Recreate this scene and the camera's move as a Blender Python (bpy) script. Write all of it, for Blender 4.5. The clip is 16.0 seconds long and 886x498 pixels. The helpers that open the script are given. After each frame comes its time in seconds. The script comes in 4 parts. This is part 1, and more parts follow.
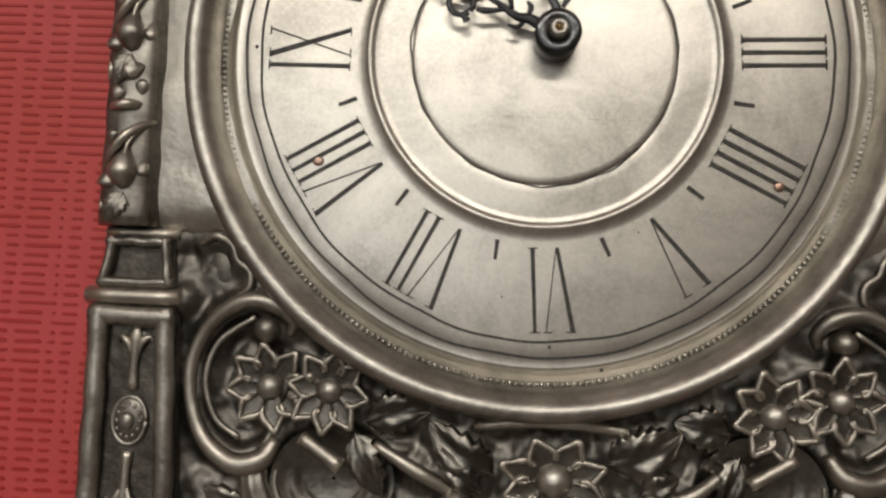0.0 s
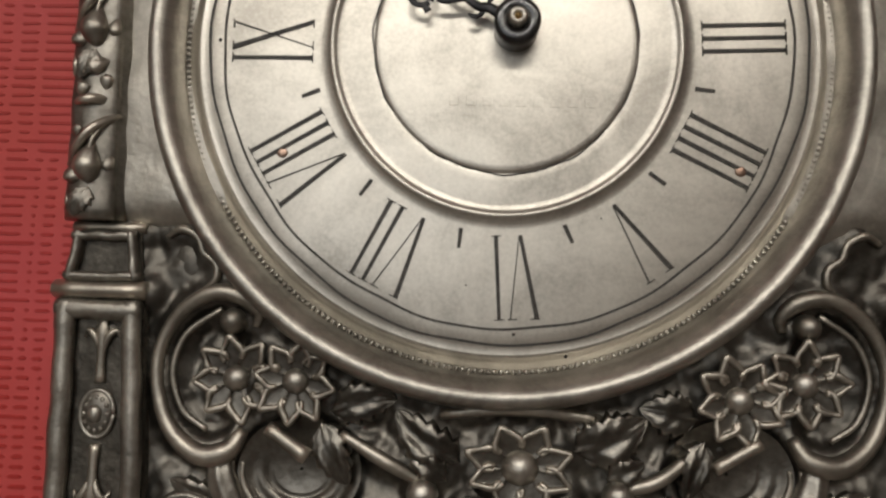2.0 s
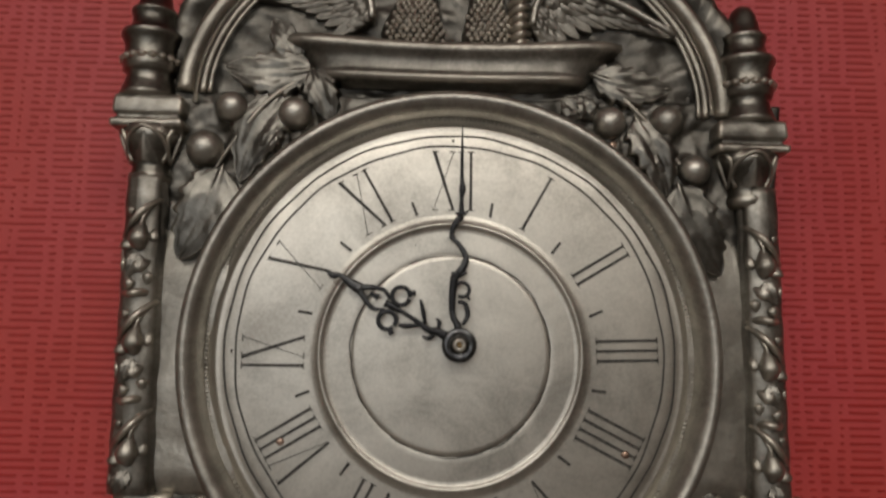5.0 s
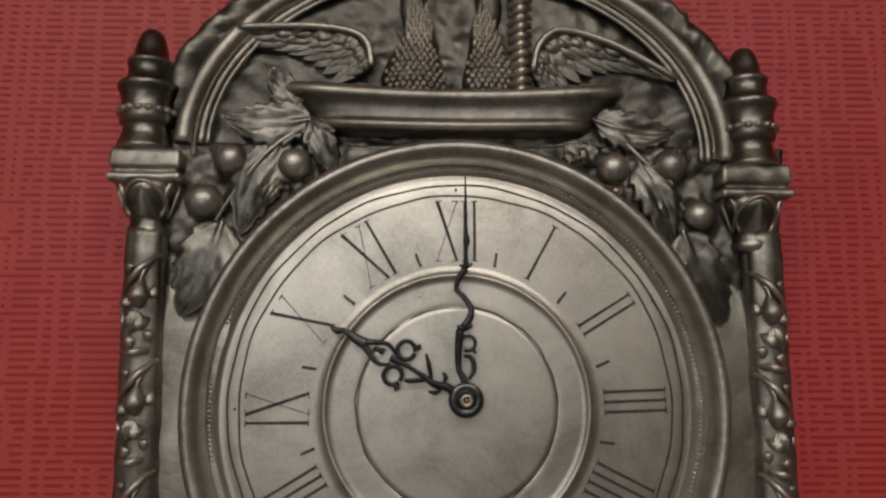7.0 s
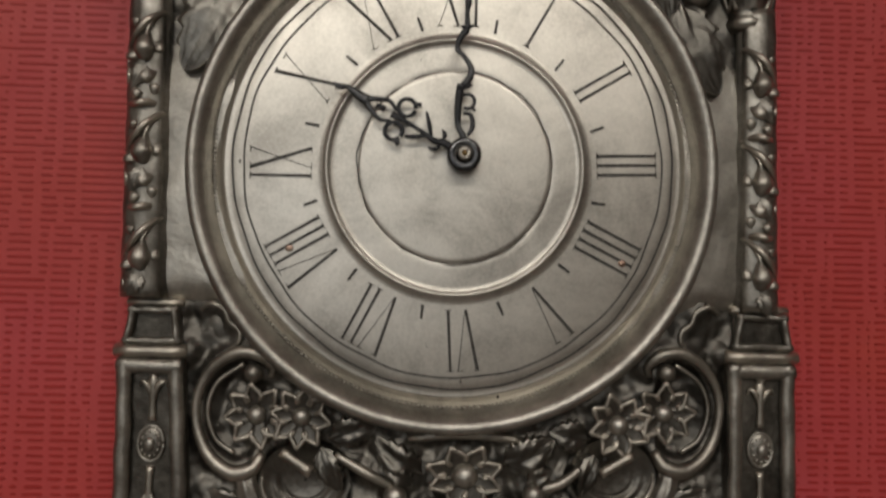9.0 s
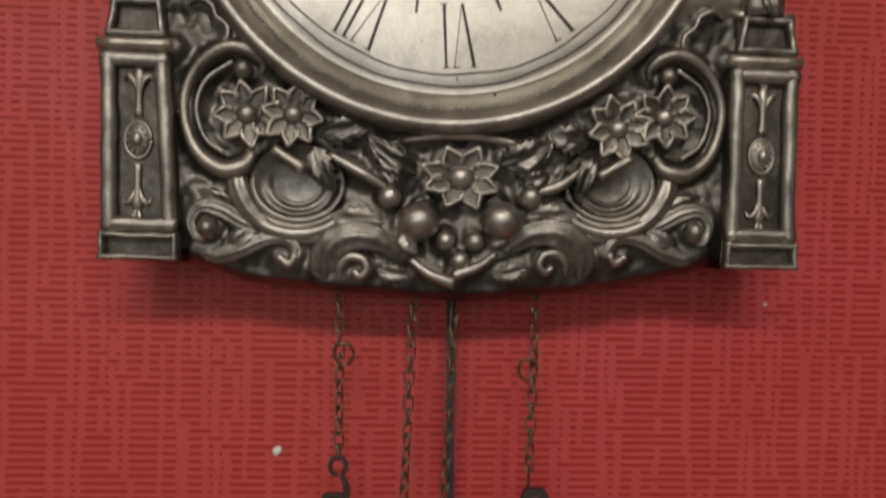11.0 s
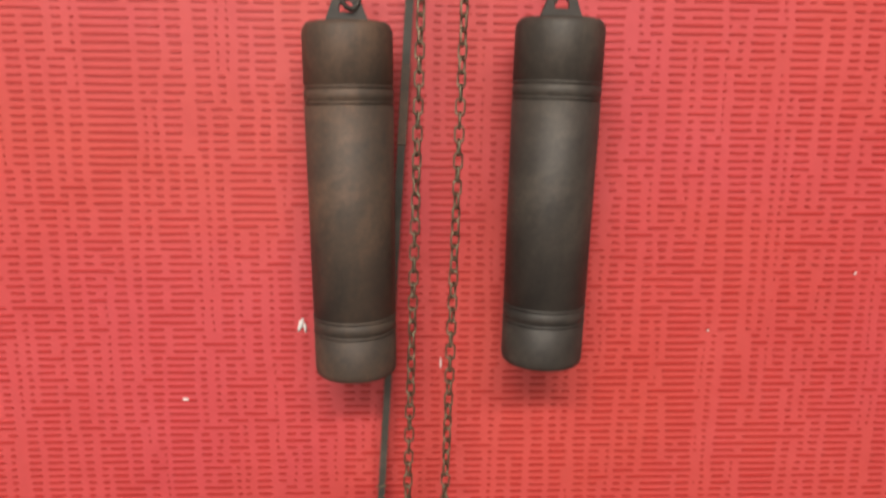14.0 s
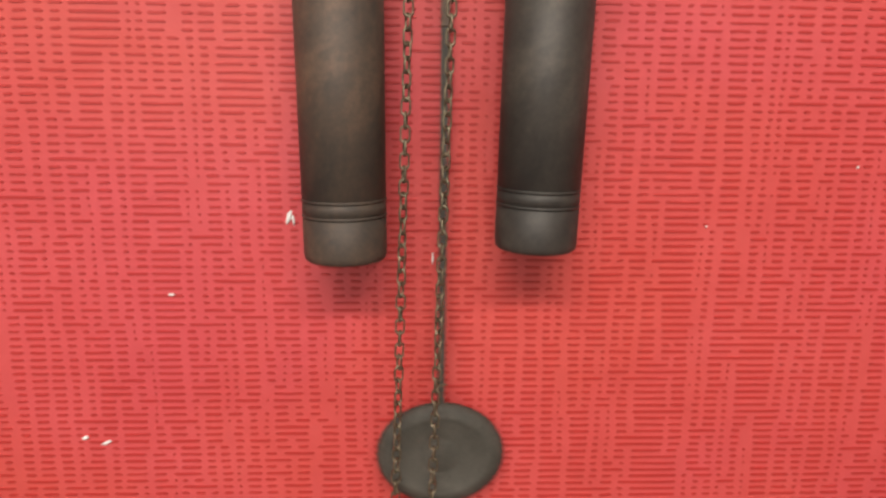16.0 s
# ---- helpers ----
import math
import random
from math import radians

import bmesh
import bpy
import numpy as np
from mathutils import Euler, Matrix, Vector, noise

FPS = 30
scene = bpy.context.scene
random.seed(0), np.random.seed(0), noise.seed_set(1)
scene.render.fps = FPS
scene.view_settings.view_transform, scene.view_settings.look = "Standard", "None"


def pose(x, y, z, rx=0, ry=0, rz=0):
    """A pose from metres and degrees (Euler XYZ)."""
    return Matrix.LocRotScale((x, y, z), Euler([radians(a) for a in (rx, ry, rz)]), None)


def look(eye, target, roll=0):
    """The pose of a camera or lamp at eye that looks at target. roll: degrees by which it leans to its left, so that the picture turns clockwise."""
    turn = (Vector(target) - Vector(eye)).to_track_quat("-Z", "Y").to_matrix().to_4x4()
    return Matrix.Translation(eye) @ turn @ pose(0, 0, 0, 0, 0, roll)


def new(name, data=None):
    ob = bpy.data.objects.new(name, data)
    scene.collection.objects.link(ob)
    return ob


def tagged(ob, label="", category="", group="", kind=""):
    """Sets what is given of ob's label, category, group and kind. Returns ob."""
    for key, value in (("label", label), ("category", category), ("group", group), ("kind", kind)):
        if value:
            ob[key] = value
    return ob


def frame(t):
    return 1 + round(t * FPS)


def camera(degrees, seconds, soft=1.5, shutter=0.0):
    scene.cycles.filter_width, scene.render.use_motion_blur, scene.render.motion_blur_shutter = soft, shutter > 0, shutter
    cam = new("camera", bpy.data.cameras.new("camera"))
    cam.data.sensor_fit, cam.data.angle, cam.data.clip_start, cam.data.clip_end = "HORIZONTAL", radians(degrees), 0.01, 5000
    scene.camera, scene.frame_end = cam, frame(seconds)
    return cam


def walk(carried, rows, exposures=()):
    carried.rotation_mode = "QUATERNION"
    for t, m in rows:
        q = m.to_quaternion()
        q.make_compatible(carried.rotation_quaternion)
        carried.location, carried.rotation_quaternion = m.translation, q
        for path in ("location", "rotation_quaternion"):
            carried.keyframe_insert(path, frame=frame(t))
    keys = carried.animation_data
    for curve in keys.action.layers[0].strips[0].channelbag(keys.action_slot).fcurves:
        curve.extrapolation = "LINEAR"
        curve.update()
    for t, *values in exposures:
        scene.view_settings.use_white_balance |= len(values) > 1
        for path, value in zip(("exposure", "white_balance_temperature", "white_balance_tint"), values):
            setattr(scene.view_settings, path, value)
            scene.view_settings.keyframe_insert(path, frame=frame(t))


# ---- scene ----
# ---- camera ----
cam = camera(63.0, 16.0, soft=2.5, shutter=0.5)
PATH = [
    (0, (-0.035, -0.394, 1.572), (-0.111, 1.597, 1.752), 2.6),
    (0.5, (-0.03, -0.396, 1.571), (-0.109, 1.594, 1.757), 2.4),
    (1, (-0.025, -0.396, 1.572), (-0.108, 1.594, 1.75), 2.2),
    (1.5, (-0.024, -0.396, 1.57), (-0.1, 1.594, 1.755), 1.9),
    (2, (-0.018, -0.394, 1.566), (-0.096, 1.595, 1.755), 1.8),
    (2.5, (-0.031, -0.399, 1.563), (-0.114, 1.591, 1.745), 2.1),
    (3, (-0.031, -0.431, 1.587), (-0.063, 1.561, 1.758), 2.2),
    (3.5, (-0.008, -0.465, 1.612), (-0.015, 1.526, 1.791), 2.4),
    (4, (-0.006, -0.498, 1.645), (0.018, 1.493, 1.835), 1.4),
    (4.5, (-0.011, -0.513, 1.672), (0.009, 1.475, 1.89), 1.4),
    (5, (-0.018, -0.518, 1.698), (0.014, 1.463, 1.97), 1.2),
    (5.2, (-0.019, -0.517, 1.707), (0.019, 1.461, 1.998), 0.8),
    (6.25, (-0.025, -0.517, 1.733), (0.027, 1.463, 2.055), 0.4),
    (7.3, (-0.029, -0.517, 1.724), (0.029, 1.466, 1.985), 0.1),
    (7.5, (-0.033, -0.515, 1.71), (0.034, 1.468, 1.965), 0.4),
    (8, (-0.028, -0.52, 1.686), (0.032, 1.472, 1.848), 1.1),
    (8.2, (-0.031, -0.521, 1.673), (0.035, 1.472, 1.821), 1.2),
    (10.3, (-0.029, -0.511, 1.526), (0.075, 1.487, 1.546), 1.6),
    (10.5, (-0.031, -0.508, 1.51), (0.077, 1.489, 1.517), 1.6),
    (11, (-0.028, -0.506, 1.467), (0.082, 1.49, 1.417), 1.5),
    (11.5, (-0.029, -0.507, 1.431), (0.077, 1.487, 1.324), 1.5),
    (12, (-0.033, -0.505, 1.393), (0.067, 1.485, 1.219), 1.3),
    (12.5, (-0.038, -0.498, 1.344), (0.057, 1.488, 1.125), 1.0),
    (13, (-0.026, -0.499, 1.298), (0.074, 1.48, 1.028), 0.9),
    (13.5, (-0.021, -0.499, 1.267), (0.061, 1.468, 0.915), 0.7),
    (14, (-0.028, -0.499, 1.226), (0.054, 1.462, 0.841), 0.6),
    (14.5, (-0.025, -0.498, 1.19), (0.066, 1.452, 0.756), 0.8),
    (15, (-0.021, -0.498, 1.165), (0.064, 1.445, 0.698), 0.5),
    (15.5, (-0.025, -0.498, 1.158), (0.056, 1.446, 0.694), 0.6),
    (16, (-0.024, -0.499, 1.16), (0.067, 1.453, 0.732), 0.8),
]
SIZE = 0.885          # true size of the clock against the units below
HIGH = 1.7            # height of the dial's centre over the floor


def placed(p):
    """A point of the clock's own units, in the room."""
    return (p[0] * SIZE, p[1] * SIZE, HIGH + (p[2] - HIGH) * SIZE)


EXPOSURES = [(0, -0.97), (1, -0.93), (2, -1.12), (2.6, -1.08), (3.2, -0.9), (3.5, -0.84), (4.3, -1.12), (5, -1.36), (8, -1.43), (10.3, -1.48), (11, -1.02), (11.7, -0.56), (12.5, -0.16), (13.5, 0.2), (14.5, 0.32), (16, 0.32)]
walk(cam, [(t, look(placed(eye), placed(target), roll)) for t, eye, target, roll in PATH], EXPOSURES)

# ---- light ----
world = bpy.data.worlds.new("room_air")
scene.world = world
world.use_nodes = True
world.node_tree.nodes["Background"].inputs[0].default_value = (0.9, 0.95, 1.0, 1)
world.node_tree.nodes["Background"].inputs[1].default_value = 0.25


def area_lamp(name, x, y, z, sx, sy, watts, colour, target):
    data = bpy.data.lights.new(name, "AREA")
    data.shape, data.size, data.size_y, data.energy, data.color = "RECTANGLE", sx, sy, watts, colour
    ob = new(name, data)
    ob.matrix_world = look((x, y, z), target)
    return ob


area_lamp("ceiling_tube_light", -0.1, -2.0, 2.84, 2.4, 0.22, 92, (1.0, 0.95, 0.87), (-0.1, -2.0, 0))
area_lamp("ceiling_tube_upper_side", -0.1, -2.0, 2.86, 2.4, 0.12, 12, (1.0, 0.95, 0.87), (-0.1, -2.0, 5))
area_lamp("window_daylight", -0.75, -3.42, 2.05, 1.8, 1.1, 24, (0.97, 0.98, 0.98), (-0.75, 0, 2.05))


# ---- materials ----
def material(name):
    m = bpy.data.materials.new(name)
    m.use_nodes = True
    nt = m.node_tree
    return m, nt, nt.nodes["Principled BSDF"]


def node(nt, kind, **values):
    n = nt.nodes.new(kind)
    for key, value in values.items():
        setattr(n, key, value)
    return n


def maths(nt, op, a, b=None, c=None):
    n = node(nt, "ShaderNodeMath", operation=op)
    for i, v in enumerate((a, b, c)):
        if v is None:
            continue
        if isinstance(v, (int, float)):
            n.inputs[i].default_value = v
        else:
            nt.links.new(v, n.inputs[i])
    return n.outputs[0]


def ramp(nt, fac, stops):
    n = node(nt, "ShaderNodeValToRGB")
    el = n.color_ramp.elements
    while len(el) < len(stops):
        el.new(0.5)
    for e, (p, c) in zip(el, stops):
        e.position, e.color = p, (*c, 1)
    nt.links.new(fac, n.inputs[0])
    return n.outputs[0]


def coords(nt):
    return node(nt, "ShaderNodeTexCoord").outputs["Object"]


def noisy(nt, vec, scale, detail=5.0, rough=0.6, warp=0.0):
    n = node(nt, "ShaderNodeTexNoise")
    n.inputs["Scale"].default_value, n.inputs["Detail"].default_value = scale, detail
    n.inputs["Roughness"].default_value, n.inputs["Distortion"].default_value = rough, warp
    nt.links.new(vec, n.inputs["Vector"])
    return n.outputs["Fac"]


def bumped(nt, bsdf, height, strength, distance):
    b = node(nt, "ShaderNodeBump")
    b.inputs["Strength"].default_value, b.inputs["Distance"].default_value = strength, distance
    nt.links.new(height, b.inputs["Height"])
    nt.links.new(b.outputs[0], bsdf.inputs["Normal"])


def metal(name, dark, mid, light, rough=(0.25, 0.5), patch=28, grain=420, bump=0.35, dist=0.0012, metallic=1.0, glint_rub=None):
    """Worn metal: cloudy tarnish, fine grain, uneven polish, small dents; the last colour is painted on convex edges as
    glints and wear.
    """
    m, nt, b = material(name)
    vec = coords(nt)
    big, fine = noisy(nt, vec, patch, 6, 0.65, 0.6), noisy(nt, vec, grain, 4, 0.6)
    mix = maths(nt, "ADD", maths(nt, "MULTIPLY", big, 0.78), maths(nt, "MULTIPLY", fine, 0.22))
    col = ramp(nt, mix, [(0.36, dark), (0.5, mid), (0.66, light)])
    # Convex edges go paler: glints painted into the colour, along with wear.
    if glint_rub:
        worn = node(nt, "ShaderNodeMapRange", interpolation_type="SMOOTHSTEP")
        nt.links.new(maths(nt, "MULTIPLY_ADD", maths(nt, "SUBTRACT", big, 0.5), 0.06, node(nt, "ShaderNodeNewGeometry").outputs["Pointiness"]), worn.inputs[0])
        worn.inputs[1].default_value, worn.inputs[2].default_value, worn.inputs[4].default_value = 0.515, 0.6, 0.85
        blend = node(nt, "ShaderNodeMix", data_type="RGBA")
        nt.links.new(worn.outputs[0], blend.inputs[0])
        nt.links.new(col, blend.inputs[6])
        blend.inputs[7].default_value = (*glint_rub, 1)
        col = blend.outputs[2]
    nt.links.new(col, b.inputs["Base Color"])
    b.inputs["Metallic"].default_value = metallic
    r = maths(nt, "MULTIPLY_ADD", noisy(nt, vec, patch * 2.3, 5, 0.6), rough[1] - rough[0], rough[0])
    nt.links.new(r, b.inputs["Roughness"])
    h = maths(nt, "ADD", maths(nt, "MULTIPLY", noisy(nt, vec, patch * 5, 4, 0.55), 0.8), maths(nt, "MULTIPLY", fine, 0.2))
    bumped(nt, b, h, bump, dist)
    return m


PEWTER = metal("tarnished_pewter", (0.14, 0.13, 0.113), (0.24, 0.224, 0.197), (0.42, 0.396, 0.352), (0.36, 0.54), glint_rub=(0.66, 0.605, 0.515))
# GROUND: a darker pewter tone for the sheet behind the raised ornament.
GROUND = metal("darker_pewter_ground", (0.075, 0.069, 0.06), (0.115, 0.107, 0.094), (0.19, 0.178, 0.157), (0.36, 0.54), bump=0.35, glint_rub=(0.46, 0.425, 0.365))
DUSK = metal("dull_pewter", (0.095, 0.087, 0.075), (0.155, 0.144, 0.125), (0.26, 0.243, 0.213), (0.26, 0.44), glint_rub=(0.55, 0.515, 0.45))
LEAFY = metal("dark_pewter_leaf", (0.085, 0.079, 0.07), (0.13, 0.122, 0.107), (0.21, 0.197, 0.174), (0.26, 0.4), patch=34, glint_rub=(0.6, 0.555, 0.475))
FRAME = metal("worn_pewter_frame", (0.22, 0.206, 0.182), (0.36, 0.338, 0.298), (0.54, 0.508, 0.45), (0.34, 0.52), bump=0.5)
PANEL = metal("black_pewter_panel", (0.055, 0.05, 0.043), (0.12, 0.11, 0.094), (0.25, 0.232, 0.2), (0.34, 0.6), bump=0.6)
SHEET = metal("plain_pewter_sheet", (0.3, 0.282, 0.248), (0.44, 0.416, 0.37), (0.6, 0.57, 0.51), (0.34, 0.5), patch=22, bump=0.5)
POLISH = metal("rubbed_pewter", (0.3, 0.282, 0.25), (0.44, 0.416, 0.37), (0.58, 0.552, 0.495), (0.36, 0.5), patch=40)
DIAL = metal("brushed_silvered_dial", (0.38, 0.357, 0.316), (0.56, 0.53, 0.472), (0.7, 0.662, 0.59), (0.35, 0.49), patch=16, grain=600, bump=0.2, dist=0.0009)
BLUED = metal("glossy_blackened_washer", (0.05, 0.05, 0.052), (0.09, 0.09, 0.092), (0.14, 0.14, 0.14), (0.18, 0.28), metallic=0.9)
STEEL = metal("blackened_steel", (0.016, 0.016, 0.017), (0.04, 0.04, 0.042), (0.09, 0.09, 0.09), (0.3, 0.5), metallic=0.8)
BRASS = metal("dull_brass", (0.2, 0.13, 0.05), (0.34, 0.23, 0.1), (0.5, 0.37, 0.19), (0.3, 0.5))
CHAIN = metal("old_brass_chain", (0.12, 0.098, 0.064), (0.235, 0.193, 0.13), (0.38, 0.325, 0.235), (0.42, 0.6), patch=60)
IRON = metal("rusty_brown_iron", (0.046, 0.037, 0.03), (0.082, 0.056, 0.04), (0.15, 0.092, 0.06), (0.5, 0.75), patch=16, grain=300, metallic=0.25)
IRON_DARK = metal("dark_iron", (0.034, 0.029, 0.025), (0.055, 0.046, 0.038), (0.095, 0.077, 0.061), (0.45, 0.7), patch=16, grain=300, metallic=0.3)
COPPER = metal("copper_rivet", (0.3, 0.19, 0.14), (0.42, 0.28, 0.21), (0.52, 0.38, 0.3), (0.3, 0.5))
BOBMAT = metal("dull_grey_bob_metal", (0.036, 0.031, 0.024), (0.06, 0.052, 0.041), (0.095, 0.083, 0.067), (0.58, 0.78), patch=22, metallic=0.15)


def ink_material():
    m, nt, b = material("black_engraving_wax")
    vec = coords(nt)
    nt.links.new(ramp(nt, noisy(nt, vec, 300, 4), [(0.35, (0.02, 0.018, 0.016)), (0.7, (0.075, 0.068, 0.058))]), b.inputs["Base Color"])
    b.inputs["Roughness"].default_value = 0.6
    return m


INK = ink_material()


def wallpaper_material(name, pale, mid, deep):
    """Red vinyl paper: cloudy fading, faint hue drift, fine leathery grain."""
    m, nt, b = material(name)
    vec = coords(nt)
    cloud = maths(nt, "ADD", maths(nt, "MULTIPLY", noisy(nt, vec, 7, 5, 0.6, 0.4), 0.6), maths(nt, "MULTIPLY", noisy(nt, vec, 26, 6, 0.7, 1.2), 0.4))
    col = ramp(nt, cloud, [(0.3, pale), (0.5, mid), (0.72, deep)])
    hue = node(nt, "ShaderNodeMix", data_type="RGBA", blend_type="MULTIPLY")
    hue.inputs[0].default_value = 1.0
    nt.links.new(col, hue.inputs[6])
    nt.links.new(ramp(nt, noisy(nt, vec, 3.5, 4, 0.6, 0.8), [(0.35, (1.0, 1.0, 1.18)), (0.65, (0.98, 0.98, 0.82))]), hue.inputs[7])
    nt.links.new(hue.outputs[2], b.inputs["Base Color"])
    nt.links.new(maths(nt, "MULTIPLY_ADD", cloud, 0.2, 0.42), b.inputs["Roughness"])
    bumped(nt, b, noisy(nt, vec, 500, 3), 0.25, 0.0003)
    return m


WALLPAPER = wallpaper_material("red_vinyl_wallpaper", (0.6, 0.084, 0.08), (0.56, 0.067, 0.063), (0.5, 0.05, 0.047))
DASHRED = wallpaper_material("deep_red_wallpaper_dashes", (0.46, 0.029, 0.025), (0.42, 0.023, 0.019), (0.37, 0.018, 0.015))


def plain(name, a, c, rough, scale=6.0):
    m, nt, b = material(name)
    vec = coords(nt)
    nt.links.new(ramp(nt, noisy(nt, vec, scale, 6), [(0.3, a), (0.7, c)]), b.inputs["Base Color"])
    b.inputs["Roughness"].default_value = rough
    bumped(nt, b, noisy(nt, vec, scale * 20, 4), 0.2, 0.001)
    return m


PLASTER = plain("cream_plaster", (0.28, 0.26, 0.225), (0.33, 0.31, 0.275), 0.8)
CEILING = plain("white_ceiling_paint", (0.72, 0.71, 0.68), (0.78, 0.77, 0.74), 0.85)
BOARDS = plain("grey_floor_tiles", (0.16, 0.15, 0.133), (0.23, 0.215, 0.195), 0.4, 3)
WOOD = plain("dark_stained_wood", (0.035, 0.022, 0.014), (0.07, 0.045, 0.028), 0.5, 30)
CHALK = plain("white_paint_chip", (0.75, 0.72, 0.68), (0.85, 0.83, 0.8), 0.7, 200)


# ---- mesh tools: u to the right, v up, d out of the wall, from the dial's centre ----
def at(u, v, d):
    return Vector((u * SIZE, -d * SIZE, v * SIZE))


def smooth(bm, on=True):
    for f in bm.faces:
        f.smooth = on
    return bm


def part(name, bm, mat, parent, label="", soft=True):
    bmesh.ops.recalc_face_normals(bm, faces=bm.faces)
    smooth(bm, soft)
    me = bpy.data.meshes.new(name)
    bm.to_mesh(me)
    bm.free()
    me.materials.append(mat)
    ob = new(name, me)
    ob.parent = parent
    if label:
        tagged(ob, label)
    return ob


def strip(bm, rows, ring=False, cap=False):
    """Skins rows of points with quads."""
    vs = [[bm.verts.new(p) for p in row] for row in rows]
    n = len(vs[0])
    for a, b in zip(vs, vs[1:]):
        for i in range(n if ring else n - 1):
            j = (i + 1) % n
            bm.faces.new((a[i], a[j], b[j], b[i]))
    if cap:
        bm.faces.new(vs[0])
        bm.faces.new(vs[-1])
    return vs


def spline(points, steps=8):
    """A smooth line through points of any number of values."""
    pts = [np.array(p, float) for p in points]
    pts = [2 * pts[0] - pts[1], *pts, 2 * pts[-1] - pts[-2]]
    out = []
    for a, b, c, e in zip(pts, pts[1:], pts[2:], pts[3:]):
        for k in range(steps):
            t = k / steps
            out.append(0.5 * (2 * b + (c - a) * t + (2 * a - 5 * b + 4 * c - e) * t * t + (3 * b - a - 3 * c + e) * t**3))
    out.append(pts[-2])
    return out


HOLLOWS = []          # dished places in the sheet: (u, v, half width, half height)
RELIEF = []           # where ornament stands on the sheet: (u, v, radius, rise)


def stands(u, v, d, r, rise):
    """Notes that ornament of radius r stands at (u, v), so that the sheet swells up to meet it."""
    if 0.05 < d < 0.068 and not (abs(u) > 0.16 and v > -0.1):
        RELIEF.append((u, v, r, rise))


def sweep(points, steps=7, sides=10, flat=1.0, bm=None):
    """A rod along points (u, v, d, radius), flattened in depth by flat."""
    bm = bm or bmesh.new()
    line = spline(points, steps)
    rows = []
    for i, p in enumerate(line):
        q = line[min(i + 1, len(line) - 1)] - line[max(i - 1, 0)]
        n = math.hypot(q[0], q[1]) or 1e-9
        ax, az = -q[1] / n, q[0] / n
        r = max(p[3], 0.0002)
        if i % 2 == 0:
            stands(p[0], p[1], p[2], r, min(0.0055, 1.2 * r + 0.0008))
        rows.append([at(p[0] + ax * r * math.cos(a), p[1] + az * r * math.cos(a), p[2] + r * flat * math.sin(a)) for a in (2 * math.pi * k / sides for k in range(sides))])
    strip(bm, rows, ring=True, cap=True)
    return bm


def dome(u, v, d, ru, rv, h, rings=8, sides=20, bm=None, under=0.35):
    """A swelling ball, wider than it is high, sunk by under."""
    bm = bm or bmesh.new()
    if 0.003 < ru < 0.013:
        stands(u, v, d, (ru + rv) / 2, 0.0045)
    rows = []
    for i in range(rings + 1):
        a = -under * math.pi / 2 + (1 + under) * math.pi / 2 * i / rings
        c, s = max(math.cos(a), 0.02), math.sin(a)
        rows.append([at(u + ru * c * math.cos(b), v + rv * c * math.sin(b), d + h * s) for b in (2 * math.pi * k / sides for k in range(sides))])
    strip(bm, rows, ring=True, cap=True)
    return bm


def lathe_face(profile, cu, cv, sides=160, bm=None, flat=1.0):
    """Rings round the dial's axis: (radius, depth)."""
    bm = bm or bmesh.new()
    strip(bm, [[at(cu + r * math.cos(a), cv + flat * r * math.sin(a), d) for a in (2 * math.pi * k / sides for k in range(sides))] for r, d in profile], ring=True)
    return bm


def turned(profile, u, v, d, sides=22, squash=1.0, bm=None):
    """A post turned round an upright axis: (height, radius)."""
    bm = bm or bmesh.new()
    strip(bm, [[at(u + r * math.cos(a), v + h, d + squash * r * math.sin(a)) for a in (2 * math.pi * k / sides for k in range(sides))] for h, r in profile], ring=True, cap=True)
    return bm


def block(corners, d0, d1, bevel=0.0015, bm=None):
    """A plate with the given corners (u, v), anticlockwise, from d0 out to d1, its front edge bevelled."""
    bm = bm or bmesh.new()
    cu, cv = sum(c[0] for c in corners) / len(corners), sum(c[1] for c in corners) / len(corners)

    def ring(d, inset):
        out = []
        for u, v in corners:
            n = math.hypot(u - cu, v - cv)
            k = 1 - inset * 1.4 / n
            out.append(at(cu + (u - cu) * k, cv + (v - cv) * k, d))
        return out

    strip(bm, [ring(d0, 0), ring(d1 - bevel, 0), ring(d1, bevel)], ring=True, cap=True)
    return bm


def fluted(points, ridges=3, steps=7, crown=0.5):
    """A broad band along a path (u, v, d, half width), arched across and ribbed lengthwise."""
    bm = bmesh.new()
    pts = spline(points, steps)
    rows = []
    for i, p in enumerate(pts):
        a, b = pts[max(i - 1, 0)], pts[min(i + 1, len(pts) - 1)]
        L = math.hypot(b[0] - a[0], b[1] - a[1]) or 1.0
        nu, nv, w = -(b[1] - a[1]) / L, (b[0] - a[0]) / L, p[3]
        stands(p[0], p[1], p[2], w, 0.004)
        row = [at(p[0] - nu * w, p[1] - nv * w, p[2] - 0.008)]
        for j in range(-10, 11):
            x = j / 10
            h = crown * w * math.sqrt(max(0.0, 1 - 0.92 * x * x)) + 0.06 * w * math.cos(2 * math.pi * x * ridges / 2) + 0.0005 * noise.noise(Vector((p[0] * 160, p[1] * 160, x)))
            row.append(at(p[0] + nu * w * x, p[1] + nv * w * x, p[2] + h))
        row.append(at(p[0] + nu * w, p[1] + nv * w, p[2] - 0.008))
        rows.append(row)
    strip(bm, rows, cap=False)
    return bm


